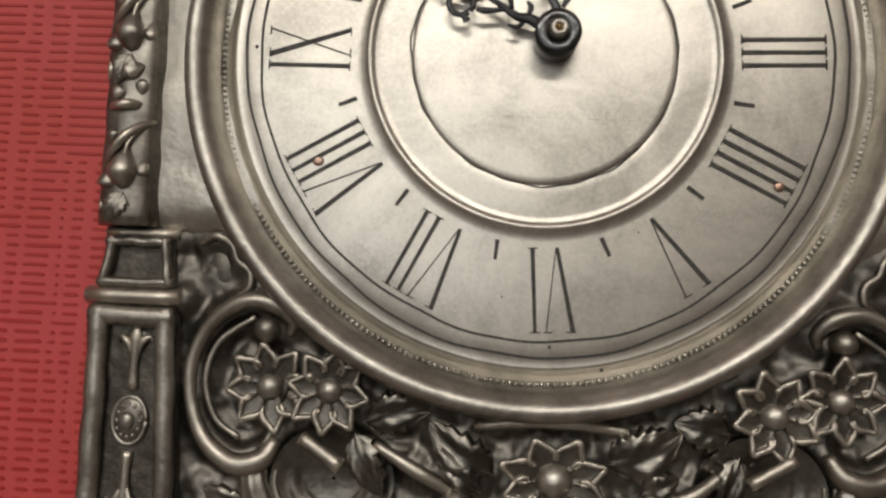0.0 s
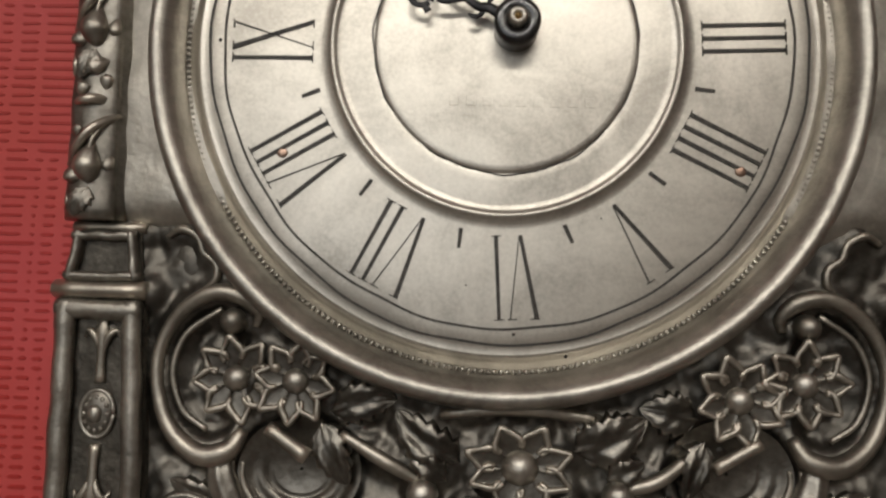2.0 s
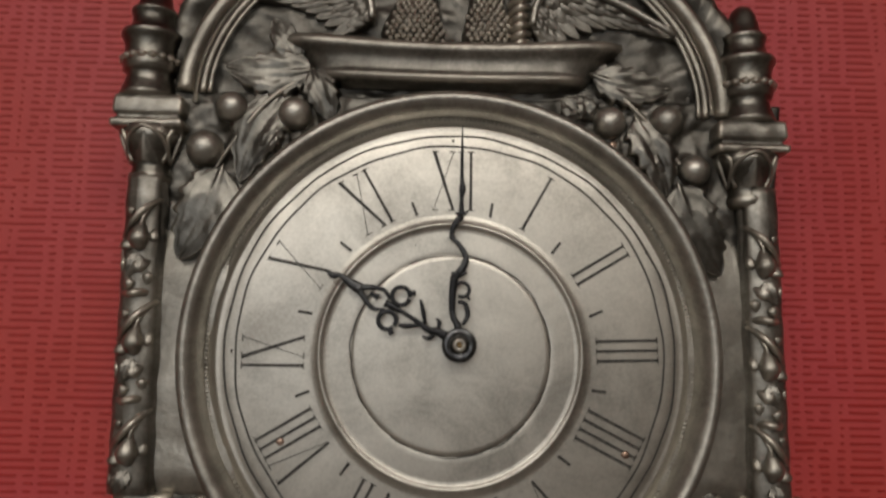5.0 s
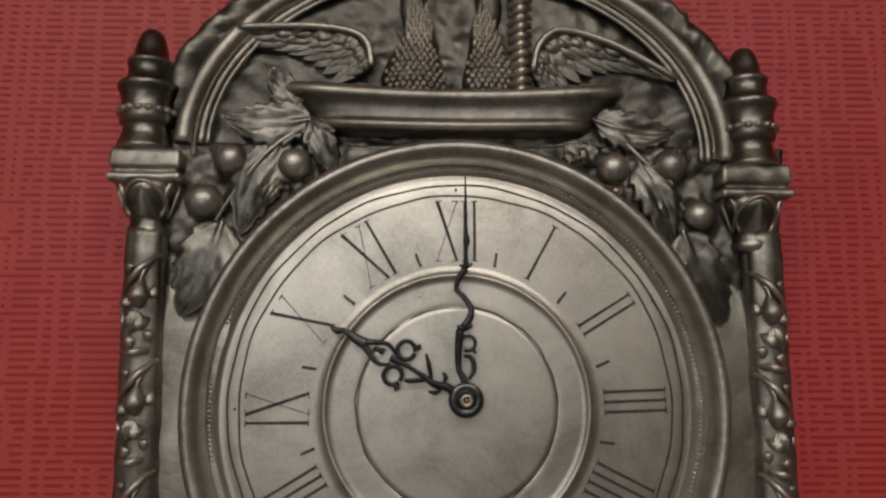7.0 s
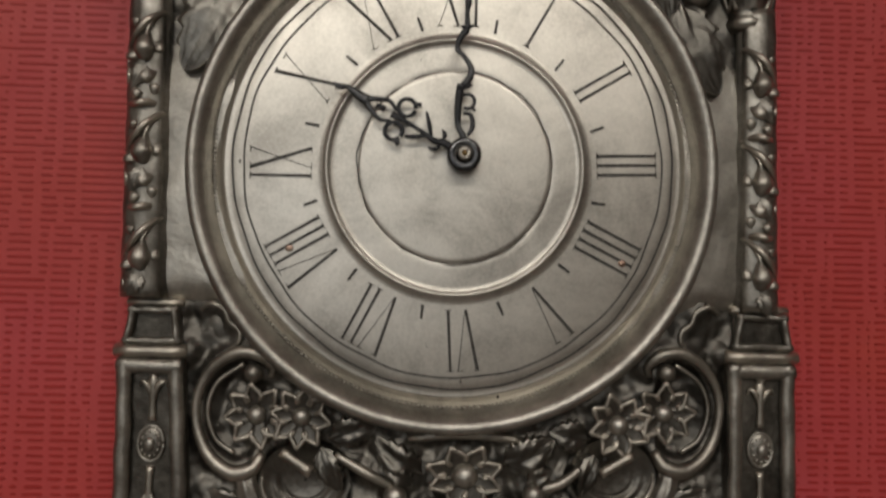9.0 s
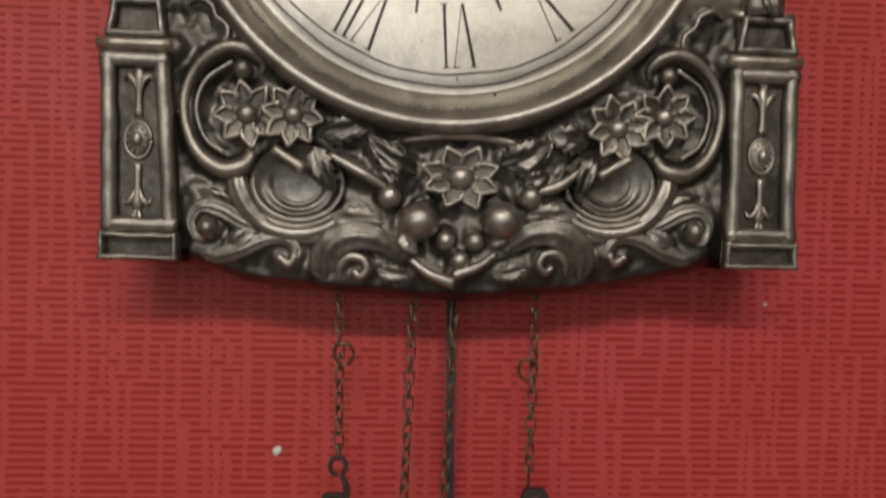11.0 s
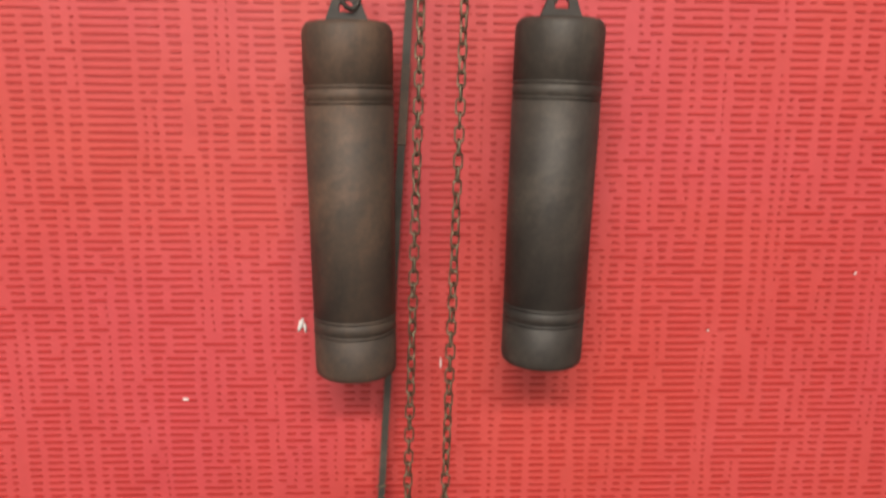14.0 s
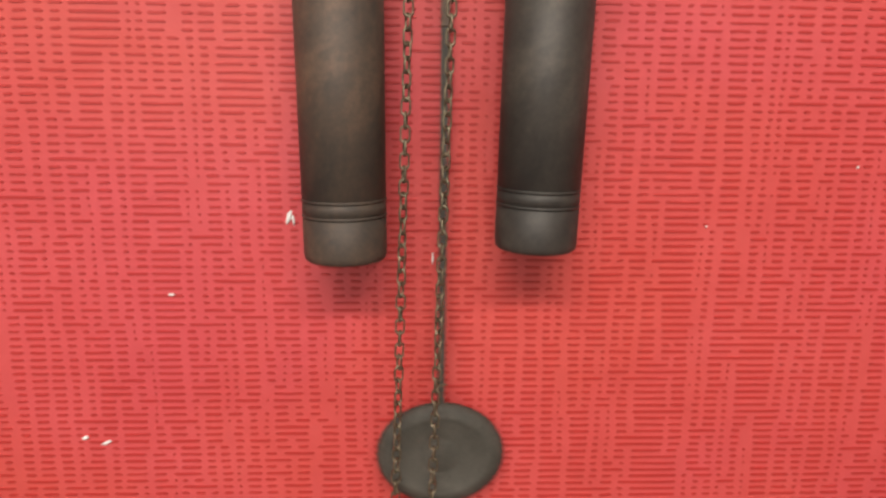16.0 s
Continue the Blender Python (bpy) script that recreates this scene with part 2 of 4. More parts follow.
def leaf_mesh(u0, v0, u1, v1, width, d, lift=0.006, lobes=5, bend=0.0, cut=0.3, droop=0.0):
    """A broad toothed leaf from stalk to tip: two swelling halves, a midrib, side veins, a turned-down edge."""
    bm = bmesh.new()
    L = math.hypot(u1 - u0, v1 - v0)
    e, n = ((u1 - u0) / L, (v1 - v0) / L), (-(v1 - v0) / L, (u1 - u0) / L)
    rows = []
    N, M = 30, 10
    for i in range(N + 1):
        t = i / N
        w = 1.3 * width * math.sin(math.pi * min(1, t**0.74)) ** 0.68 if 0 < i < N else 0.0006
        tooth = 1 - cut * (1 - (t * (lobes + 1)) % 1)
        mid = bend * math.sin(math.pi * t) * L
        row, rim = [], []
        if i % 4 == 0:
            stands(u0 + e[0] * t * L + n[0] * mid, v0 + e[1] * t * L + n[1] * mid, d, w, 0.003)
        for j in range(-M, M + 1):
            s = j / M
            edge = abs(s)
            off = s * w * (1 + (tooth - 1) * edge**2) + mid
            along = t * L + edge * 0.05 * L * (1 - t)
            fine = min(1.0, width / 0.012)
            vein = fine * (0.002 * (1 - 0.6 * t) * max(0, 1 - edge * 7) + 0.00042 * abs(math.cos((t * 2.0 - edge * 0.6) * 2 * math.pi)) ** 3 * math.sin(math.pi * edge))
            body = 0.5 - 0.1 * edge + 0.36 * math.sin(math.pi * edge) * math.sin(math.pi * t)
            bulge = 0.14 * noise.noise(Vector((u0 * 300 + s * 1.7, v0 * 300 + t * 3.2, 0.5))) * (1 - edge**4)
            h = lift * (0.45 + 0.55 * math.sin(math.pi * min(t * 1.02, 1))) * (body + bulge) + vein - droop * t * t
            if 0.75 < edge < 0.95:
                h += fine * 0.0007
            if edge == 1:
                h -= fine * 0.0004
            row.append(at(u0 + e[0] * along + n[0] * off, v0 + e[1] * along + n[1] * off, d + h))
            if edge == 1:
                rim.append(at(u0 + e[0] * along + n[0] * off, v0 + e[1] * along + n[1] * off, d - 0.006))
        rows.append([rim[0], *row, rim[1]])
    strip(bm, rows)
    return bm


# ---- the room ----
def slab(name, lo, hi, mat, label=""):
    bm = bmesh.new()
    bmesh.ops.create_cube(bm, size=1)
    for v in bm.verts:
        v.co = Vector([lo[i] + (v.co[i] + 0.5) * (hi[i] - lo[i]) for i in range(3)])
    ob = part(name, bm, mat, None, soft=False)
    return tagged(ob, label, kind="structure")


paper_wall = slab("wall_north", (-2.0, 0.0, 0.0), (2.4, 0.12, 2.9), WALLPAPER, "red embossed vinyl wallpaper with short level dashes")
slab("wall_south_low", (-2.0, -3.62, 0.0), (2.4, -3.5, 1.45), PLASTER)
slab("wall_south_high", (-2.0, -3.62, 2.65), (2.4, -3.5, 2.9), PLASTER)
slab("wall_south_left", (-2.0, -3.62, 1.45), (-1.7, -3.5, 2.65), PLASTER)
slab("wall_south_right", (0.2, -3.62, 1.45), (2.4, -3.5, 2.65), PLASTER)
slab("wall_west", (-2.12, -3.62, 0.0), (-2.0, 0.12, 2.9), PLASTER)
slab("wall_east", (2.4, -3.62, 0.0), (2.52, 0.12, 2.9), PLASTER)
slab("floor", (-2.12, -3.62, -0.1), (2.52, 0.12, 0.0), BOARDS)
slab("ceiling", (-2.12, -3.62, 2.9), (2.52, 0.12, 3.0), CEILING)


def wallpaper_dashes():
    """Embossed level dashes in rows; the gaps between them line up in wavering upright streaks."""
    rng = random.Random(11)
    pitch, left, right = 0.0047, -1.99, 2.39
    slots, x = [], left
    while x < right:
        slots.append([x, 0, 0.0, 0.0, 0.0, True])
        x += rng.uniform(0.0068, 0.0118)
    verts, faces = [], []
    for row in range(int(2.88 / pitch)):
        z = 2.89 - row * pitch
        cuts = []
        for sl in slots:
            if sl[1] <= 0:          # a streak ends and another begins: length, offset, width, share of bridged rows, open
                sl[1:] = [rng.randint(4, 26), rng.uniform(-0.003, 0.003), rng.uniform(0.0018, 0.004), rng.choice((0.02, 0.06, 0.2)), rng.random() < 0.86]
            sl[1] -= 1
            sl[2] += rng.gauss(0, 0.00022)
            if sl[5] and rng.random() > sl[4]:
                cuts.append((sl[0] + sl[2], 0, sl[3]))
        for a, b in zip(cuts, cuts[1:]):
            x0, x1 = a[0] + a[2] / 2 + rng.uniform(-0.0006, 0.0006), b[0] - b[2] / 2 + rng.uniform(-0.0006, 0.0006)
            if x1 - x0 < 0.0016:
                continue
            k = len(verts)
            h = rng.uniform(0.0009, 0.00118)
            if not (-0.75 < x0 < 0.8 and 0.5 < z < 2.4):
                verts += [(x0, -0.0004, z - h), (x1, -0.0004, z - h), (x1, -0.0004, z + h), (x0, -0.0004, z + h)]
                faces.append((k, k + 1, k + 2, k + 3))
                continue
            e = min(0.0013, (x1 - x0) * 0.3)
            z0, z1 = z + rng.uniform(-0.00018, 0.00018), z + rng.uniform(-0.00018, 0.00018)
            xm, zm, hm = (x0 + x1) / 2, z + rng.uniform(-0.0002, 0.0002), h * rng.uniform(0.85, 1.08)
            for y, q in ((0.0004, 1.0), (-0.00045, 0.72)):
                g = e * (1 - q)
                verts += [(x0 + g, y, z0), (x0 + e + g, y, z0 - h * q), (xm, y, zm - hm * q), (x1 - e - g, y, z1 - h * q), (x1 - g, y, z1), (x1 - e - g, y, z1 + h * q), (xm, y, zm + hm * q), (x0 + e + g, y, z0 + h * q)]
            faces += [(k + j, k + (j + 1) % 8, k + 8 + (j + 1) % 8, k + 8 + j) for j in range(8)]
            faces.append(tuple(range(k + 8, k + 16)))
    me = bpy.data.meshes.new("dash")
    me.from_pydata(verts, [], faces)
    me.materials.append(DASHRED)
    ob = new("dash", me)
    ob.parent = paper_wall
    return tagged(ob, "short deep red embossed dashes", kind="stuff")


def wall_chip(u, v, ru, rv, turn):
    bm = dome(0, 0, 0.0, ru, rv, 0.0016, 4, 7, under=0.2)
    for i, p in enumerate(bm.verts):
        p.co.x *= 1 + 0.35 * math.sin(i * 2.3)
        p.co.z *= 1 + 0.3 * math.cos(i * 1.7)
    ob = part("wall_chip", bm, CHALK, None)
    ob.matrix_world = pose(u * SIZE, 0, HIGH + v * SIZE, 0, turn, 0)
    return tagged(ob, "tiny white bare chip in the red wallpaper", "paint chip", "chips in the wallpaper")


wallpaper_dashes()
card = part("paper_label", block([(0.0, -0.09), (0.14, -0.09), (0.14, 0.0), (0.0, 0.0)], -0.001, 0.0012, 0.0003), CHALK, None, soft=False)
card.matrix_world = pose(0.2776, 0, 0.9372, 0, -2, 0)
tagged(card, "plain white paper label fixed low on the red wall", "label")
for chip in ((-0.112, -0.389, 0.0035, 0.0042, 10), (-0.108, -0.627, 0.0018, 0.006, 15), (-0.105, -0.629, 0.0012, 0.0045, -8), (-0.192, -0.683, 0.0025, 0.0012, 5), (-0.261, -0.792, 0.0028, 0.0016, -10),
             (-0.246, -0.796, 0.0045, 0.0014, -20), (0.292, -0.589, 0.0008, 0.0015, 20), (0.187, -0.632, 0.0009, 0.0009, 0), (0.233, -0.28, 0.0016, 0.0014, 0), (-0.008, -0.656, 0.0007, 0.005, 0)):
    wall_chip(*chip)

# ---- the clock ----
clock = new("wall_clock")
clock.location = (0, 0, HIGH)
tagged(clock, "antique wall clock with embossed pewter front and silvered dial", "clock")
CU, CV = -0.0045, -0.0055


def undulate(u, v, k):
    return noise.fractal(Vector((u * k, v * k, 0.3)), 0.8, 2.0, 4)


def half_width(v):
    """Half the front's width at a height."""
    pts = [(-0.27, 0.2125), (-0.126, 0.2105), (-0.11, 0.2085), (-0.06, 0.2085), (0.08, 0.2065), (0.11, 0.211), (0.16, 0.216)]
    return float(np.interp(v, [p[0] for p in pts], [p[1] for p in pts]))


def bottom_edge(u):
    pts = [(-0.21, -0.252), (-0.16, -0.253), (-0.125, -0.262), (-0.03, -0.267), (0.008, -0.27), (0.06, -0.264), (0.105, -0.26), (0.165, -0.252), (0.215, -0.249)]
    return float(np.interp(u, [p[0] for p in pts], [p[1] for p in pts])) - 0.0085 * max(0.0, 1 - (abs(u) / 0.17) ** 4)


def back_plate():
    bm = bmesh.new()
    rows, N, M = [], 260, 240
    swell = np.array(RELIEF)

    def sunk(u, v):
        """How far the sheet is dished: the shells and the hollows of the C-scrolls."""
        return sum(0.007 * max(0.0, 1 - ((u - a) / ru) ** 2 - ((v - b) / rv) ** 2) ** 0.5 for a, b, ru, rv in HOLLOWS)

    def risen(u, v):
        gap = np.maximum(0.0, np.hypot(swell[:, 0] - u, swell[:, 1] - v) - 0.7 * swell[:, 2])
        return float(np.max(swell[:, 3] * np.exp(-((gap / 0.005) ** 2))))

    for i in range(M + 1):
        row = []
        for j in range(N + 1):
            s = 2 * j / N - 1
            v = -0.262 + 0.425 * i / M
            w = half_width(v)
            u = s * w + 0.003
            v = bottom_edge(u) + (0.163 - bottom_edge(u)) * i / M
            rim = max(0.0, (abs(s) - 0.97) / 0.03)
            h = 0.0535 + 0.0028 * undulate(u, v, 38) + 0.0004 * undulate(u + 3, v, 110) + risen(u, v) - sunk(u, v) - 0.02 * rim**2
            h -= 0.012 * max(0.0, 1 - i / 3.0)
            row.append(at(u, v, h))
        rows.append([Vector((p.x, -0.034 * SIZE, p.z)) for p in (row[0],)] + row + [Vector((p.x, -0.034 * SIZE, p.z)) for p in (row[-1],)])
    first, last = rows[0], rows[-1]
    rows = [[Vector((p.x, -0.036 * SIZE, p.z)) for p in first], *rows, [Vector((p.x, -0.036 * SIZE, p.z)) for p in last]]
    strip(bm, rows)
    return part("back_plate", bm, GROUND, clock, "tarnished embossed pewter sheet, darker than its ornament")


part("case_box", block([(-0.15, -0.235), (0.15, -0.235), (0.15, 0.2), (-0.15, 0.2)], 0.0, 0.04), WOOD, clock, "dark stained wooden case behind the front", soft=False)


def side_sheet(s):
    """Plain rubbed metal between the dial and a column."""
    bm = bmesh.new()
    rows = []
    for i in range(41):
        v = -0.1 + 0.18 * i / 40
        row = []
        for j in range(17):
            t = j / 16
            u = CU + s * (0.12 + (0.067 if s < 0 else 0.071) * t)
            row.append(at(u, v, 0.0605 - 0.0035 * t**3 + 0.0012 * undulate(u + 1, v, 22) - 0.009 * max(0.0, (-v - 0.08) / 0.02) ** 2 - 0.008 * max(0.0, (v - 0.035) / 0.045) ** 2 ))
        rows.append(row)
    strip(bm, rows)
    return part("side_sheet", bm, SHEET, clock, "plain rubbed pewter beside the dial")


side_sheet(-1), side_sheet(1)
ARCH_V, ARCH_RISE = 0.158, 0.77


def arch_panel():
    bm = bmesh.new()
    rows = []
    for i in range(41):
        r = 0.208 * i / 40
        row = []
        for k in range(121):
            a = radians(-2 + 184 * k / 120)
            u, v = CU + r * math.cos(a), ARCH_V + r * ARCH_RISE * math.sin(a)
            h = 0.05 + 0.003 * undulate(u, v, 45) + 0.0018 * undulate(u, v + 5, 120)
            if r > 0.184:
                h += 0.006 * math.sin(math.pi * min(1, (r - 0.184) / 0.024)) + 0.0045 * abs(undulate(u, v, 170))
            row.append(at(u, v, h if i < 40 else 0.036))
        rows.append(row)
    strip(bm, rows)
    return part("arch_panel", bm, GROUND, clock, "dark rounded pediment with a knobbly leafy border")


arch_panel()


def arch_band(name, r, thick, d, label=""):
    pts = [(CU + r * math.cos(radians(a)), ARCH_V + ARCH_RISE * r * math.sin(radians(a)), d, thick) for a in range(-2, 184, 6)]
    return part(name, sweep(pts, 4, 10, 0.8), PEWTER, clock, label)


arch_band("arch_moulding", 0.178, 0.0056, 0.058, "rubbed outer moulding of the arch")
arch_band("arch_bead", 0.167, 0.0022, 0.056)
arch_band("arch_bead", 0.1625, 0.0015, 0.056)


def notched_band():
    bm = bmesh.new()
    for k in range(210):
        a = radians(-1 + 182 * k / 209)
        c, s = math.cos(a), ARCH_RISE * math.sin(a)
        sweep([(CU + 0.1692 * c, ARCH_V + 0.1692 * s, 0.0575, 0.0007), (CU + 0.1725 * c, ARCH_V + 0.1725 * s, 0.0575, 0.0007)], 1, 5, 1, bm)
    return tagged(part("arch_notch_band", bm, PEWTER, clock), kind="stuff")


notched_band()

# dial, rings and bezel
dial = part("dial", lathe_face([(0.0001, 0.0672), (0.02, 0.0672), (0.058, 0.06715), (0.0604, 0.0671), (0.061, 0.0668), (0.0617, 0.066), (0.0624, 0.0663), (0.063, 0.0664), (0.066, 0.0664), (0.076, 0.0664), (0.0786, 0.0664), (0.0797, 0.0671), (0.0807, 0.068), (0.0818, 0.0681), (0.0827, 0.0674), (0.0834, 0.0666), (0.088, 0.0666), (0.11, 0.0666), (0.134, 0.0664), (0.1405, 0.066), (0.1432, 0.0652), (0.1442, 0.0655), (0.1456, 0.0653), (0.1472, 0.0628), (0.149, 0.061), (0.151, 0.06), (0.156, 0.057)], CU, CV), DIAL, clock, "silvered brass dial with a raised inner ring")
part("bezel", lathe_face([(0.1515, 0.055), (0.1535, 0.06), (0.1548, 0.0635), (0.1566, 0.0678), (0.159, 0.0712), (0.1615, 0.0735), (0.164, 0.074), (0.1662, 0.0729), (0.168, 0.0702), (0.1692, 0.0655), (0.1698, 0.05)], CU, CV), POLISH, clock, "smooth rounded pewter bezel")


def rope():
    bm = bmesh.new()
    for k in range(330):
        a = 2 * math.pi * k / 330
        dome(CU + 0.1525 * math.cos(a), CV + 0.1525 * math.sin(a), 0.0598, 0.0013, 0.0013, 0.0009, 3, 6, bm)
    return tagged(part("rope_edge", bm, POLISH, clock), kind="stuff")


rope()


def engraved_circle(r, width, d, squash=0.0):
    bm = bmesh.new()
    rows = [[], []]
    for k in range(200):
        a = 2 * math.pi * k / 200
        wob = 0.0006 * math.sin(3 * a + r * 90) + 0.0004 * math.sin(11 * a + r * 300) + 0.00025 * math.sin(23 * a)
        for row, e in zip(rows, (-width / 2, width / 2)):
            row.append(at(CU + (r + wob + e) * math.cos(a), CV + (r + wob + e) * math.sin(a), d))
    strip(bm, rows, ring=True)
    return part("engraved_circle", bm, INK, dial)


engraved_circle(0.1325, 0.0011, 0.0668)
engraved_circle(0.1395, 0.0011, 0.0665)
engraved_circle(0.0617, 0.0008, 0.0666)

GLYPHS = {"I": 0.0061, "V": 0.016, "X": 0.0165}


def stroke(bm, x0, y0, x1, y1, w, m, d):
    """A cut that narrows slightly, from (x0, y0) to (x1, y1) in the numeral's own plane."""
    L = math.hypot(x1 - x0, y1 - y0)
    nx, ny = -(y1 - y0) / L * w / 2, (x1 - x0) / L * w / 2
    def q(x, y, dd):
        p = m @ Vector((x, y, 0))
        return at(p.x, p.y, dd)
    quad = [(x0 - nx, y0 - ny), (x0 + nx, y0 + ny), (x1 + nx * 0.8, y1 + ny * 0.8), (x1 - nx * 0.8, y1 - ny * 0.8)]
    strip(bm, [[q(*p, d - 0.0008) for p in quad], [q(*p, d) for p in quad]], ring=True, cap=True)


ANGLES = (28.9, 58.4, 87.8, 116.7, 146.1, 176.5, 206.9, 239, 269.6, 299.2, 329.7, 359.7)


def numeral(text, hour):
    bm = bmesh.new()
    turn = Matrix.Translation((CU, CV, 0)) @ Matrix.Rotation(-radians(ANGLES[hour - 1]), 4, "Z")
    total = sum(GLYPHS[c] for c in text)
    x, lo, hi, d = -total / 2, 0.0905, 0.1285, 0.0672
    for c in text:
        w = GLYPHS[c]
        if c == "I":
            stroke(bm, x + w / 2, lo, x + w / 2, hi, 0.0019, turn, d)
        elif c == "V":
            stroke(bm, x + 0.002, hi, x + w / 2, lo, 0.002, turn, d)
            stroke(bm, x + w - 0.002, hi, x + w / 2 + 0.0005, lo, 0.0005, turn, d)
        else:
            stroke(bm, x + 0.002, hi, x + w - 0.002, lo, 0.0021, turn, d)
            stroke(bm, x + w - 0.002, hi, x + 0.002, lo, 0.0005, turn, d)
        for y in (lo, hi):
            if c != "V" or y == hi:
                stroke(bm, x + 0.0008, y, x + w - 0.0008 if c == "I" else x + 0.005, y, 0.0005, turn, d)
                if c != "I":
                    stroke(bm, x + w - 0.005, y, x + w - 0.0008, y, 0.0005, turn, d)
        x += w
    return part("numeral", bm, INK, dial, soft=False)


for hour, text in enumerate(("I", "II", "III", "IIII", "V", "VI", "VII", "VIII", "IX", "X", "XI", "XII"), 1):
    numeral(text, hour)
for k in range(12):
    bm = bmesh.new()
    turn = Matrix.Translation((CU, CV, 0)) @ Matrix.Rotation(-radians(ANGLES[k - 1] + 15), 4, "Z")
    stroke(bm, 0.0006, 0.0895, -0.0004, 0.0985, 0.0019, turn, 0.0671)
    part("half_hour_mark", bm, INK, dial, soft=False)
for k in range(9):
    x = -0.03 + 0.0078 * k
    part("worn_letter", block([(x, -0.036), (x + 0.0042, -0.036), (x + 0.0042, -0.0315), (x, -0.0315)], 0.066, 0.06735, 0.0001), DIAL, dial, soft=False)
for u, v in ((-0.107, -0.06), (0.103, -0.064)):
    part("rivet", dome(u, v, 0.0667, 0.0027, 0.0024, 0.0008, 5, 12), COPPER, dial, "small copper rivet")


for u, v, r in ((-0.0055, 0.1305, 0.0009), (-0.1395, -0.0062, 0.0009), (0.002, -0.1405, 0.0008), (0.0255, -0.1495, 0.0009), (-0.02, -0.119, 0.0005), (0.0405, -0.087, 0.0005), (0.118, 0.0605, 0.0006), (-0.028, 0.062, 0.0005)):
    part("pit", dome(u, v, 0.0662, r, r * 1.2, 0.0009, 3, 7), INK, dial, "small dark pit")


# pointers
def ribbon(paths, d, name, flat=0.35):
    bm = bmesh.new()
    for pts in paths:
        sweep([(u, v, d, r) for u, v, r in pts], 5, 8, flat, bm)
    return part(name, bm, STEEL, clock, "pierced scrolled blued-steel pointer")


def aimed(paths, degrees):
    c, s = math.cos(radians(degrees)), math.sin(radians(degrees))
    return [[(x * c + y * s, -x * s + y * c, r) for x, y, r in p] for p in paths]


def loop(x, y, r, t, a0=0, a1=360, n=11):
    return [(x + r * math.cos(radians(a0 + (a1 - a0) * k / (n - 1))), y + r * math.sin(radians(a0 + (a1 - a0) * k / (n - 1))), t) for k in range(n)]


MINUTE = [[(0, 0.004, 0.003), (-0.001, 0.012, 0.0022), (-0.004, 0.018, 0.0018), (-0.0042, 0.03, 0.0022), (-0.003, 0.042, 0.0026)],
          [(0.002, 0.012, 0.001), (0.005, 0.018, 0.0016), (0.0035, 0.025, 0.0014), (-0.001, 0.026, 0.001)],
          loop(0.0015, 0.0335, 0.0045, 0.0011, -120, 200), [(0.004, 0.03, 0.0012), (0.0065, 0.0275, 0.0008)],
          [(-0.005, 0.044, 0.0008), (-0.001, 0.0425, 0.002), (0.0045, 0.044, 0.0008)],
          [(-0.001, 0.043, 0.0024), (0.003, 0.049, 0.0022), (0.0035, 0.055, 0.0018), (-0.001, 0.062, 0.0016), (-0.005, 0.066, 0.0013), (-0.0035, 0.073, 0.0019), (0.001, 0.079, 0.0022)],
          [(-0.0065, 0.0655, 0.0006), (-0.003, 0.0665, 0.0012)],
          [(-0.003, 0.081, 0.0006), (0.001, 0.08, 0.0016), (0.005, 0.082, 0.0006)],
          [(0.001, 0.079, 0.002), (0.001, 0.09, 0.0012), (0.0015, 0.096, 0.0022), (0.0012, 0.102, 0.0012), (0.0012, 0.115, 0.0009), (0.0012, 0.1365, 0.0004)]]
HOUR = [[(0, 0.004, 0.003), (0.001, 0.014, 0.0026), (-0.001, 0.02, 0.0022), (0, 0.03, 0.0015), (0.0005, 0.042, 0.0015), (0, 0.052, 0.0024)],
        [(0.002, 0.016, 0.001), (0.006, 0.017, 0.0014), (0.0075, 0.02, 0.0006)], [(-0.002, 0.016, 0.001), (-0.0055, 0.018, 0.0013), (-0.0065, 0.022, 0.0006)],
        [(0.001, 0.024, 0.001), (0.007, 0.029, 0.0014), (0.0125, 0.034, 0.0008)], [(-0.0005, 0.026, 0.001), (-0.006, 0.034, 0.0016), (-0.0075, 0.038, 0.001)],
        loop(0.0085, 0.0455, 0.0055, 0.0014, -70, 280), loop(-0.0085, 0.0455, 0.0055, 0.0014, 250, -100), [(0.0125, 0.042, 0.0014), (0.0145, 0.0385, 0.0018)], [(-0.0125, 0.042, 0.0014), (-0.0145, 0.0385, 0.0018)],
        [(0.0035, 0.05, 0.001), (0.0065, 0.057, 0.0014), (0.003, 0.066, 0.0018), (0, 0.071, 0.0026)], [(-0.0035, 0.05, 0.001), (-0.0065, 0.057, 0.0014), (-0.003, 0.066, 0.0018), (0, 0.071, 0.0026)],
        [(0.001, 0.057, 0.0022), (0.0005, 0.063, 0.001)],
        [(0, 0.069, 0.0035), (0, 0.075, 0.003), (0.001, 0.084, 0.0016), (-0.0012, 0.088, 0.0022), (-0.001, 0.093, 0.0006)]]
ribbon(aimed(HOUR, -61.5), 0.0745, "hour_hand")
ribbon(aimed(MINUTE, -0.6), 0.0785, "minute_hand")
hub = part("hub", lathe_face([(0.0001, 0.0665), (0.0102, 0.0665), (0.0105, 0.081), (0.0098, 0.0818), (0.0045, 0.082), (0.0044, 0.0812), (0.0001, 0.0812)], 0, 0, 40), BLUED, clock, "round blackened washer")
part("arbor", lathe_face([(0.0001, 0.0845), (0.0012, 0.0845), (0.0018, 0.0858), (0.0032, 0.0862), (0.0042, 0.085), (0.0042, 0.08)], 0, 0, 30), POLISH, hub, "bright steel bush")
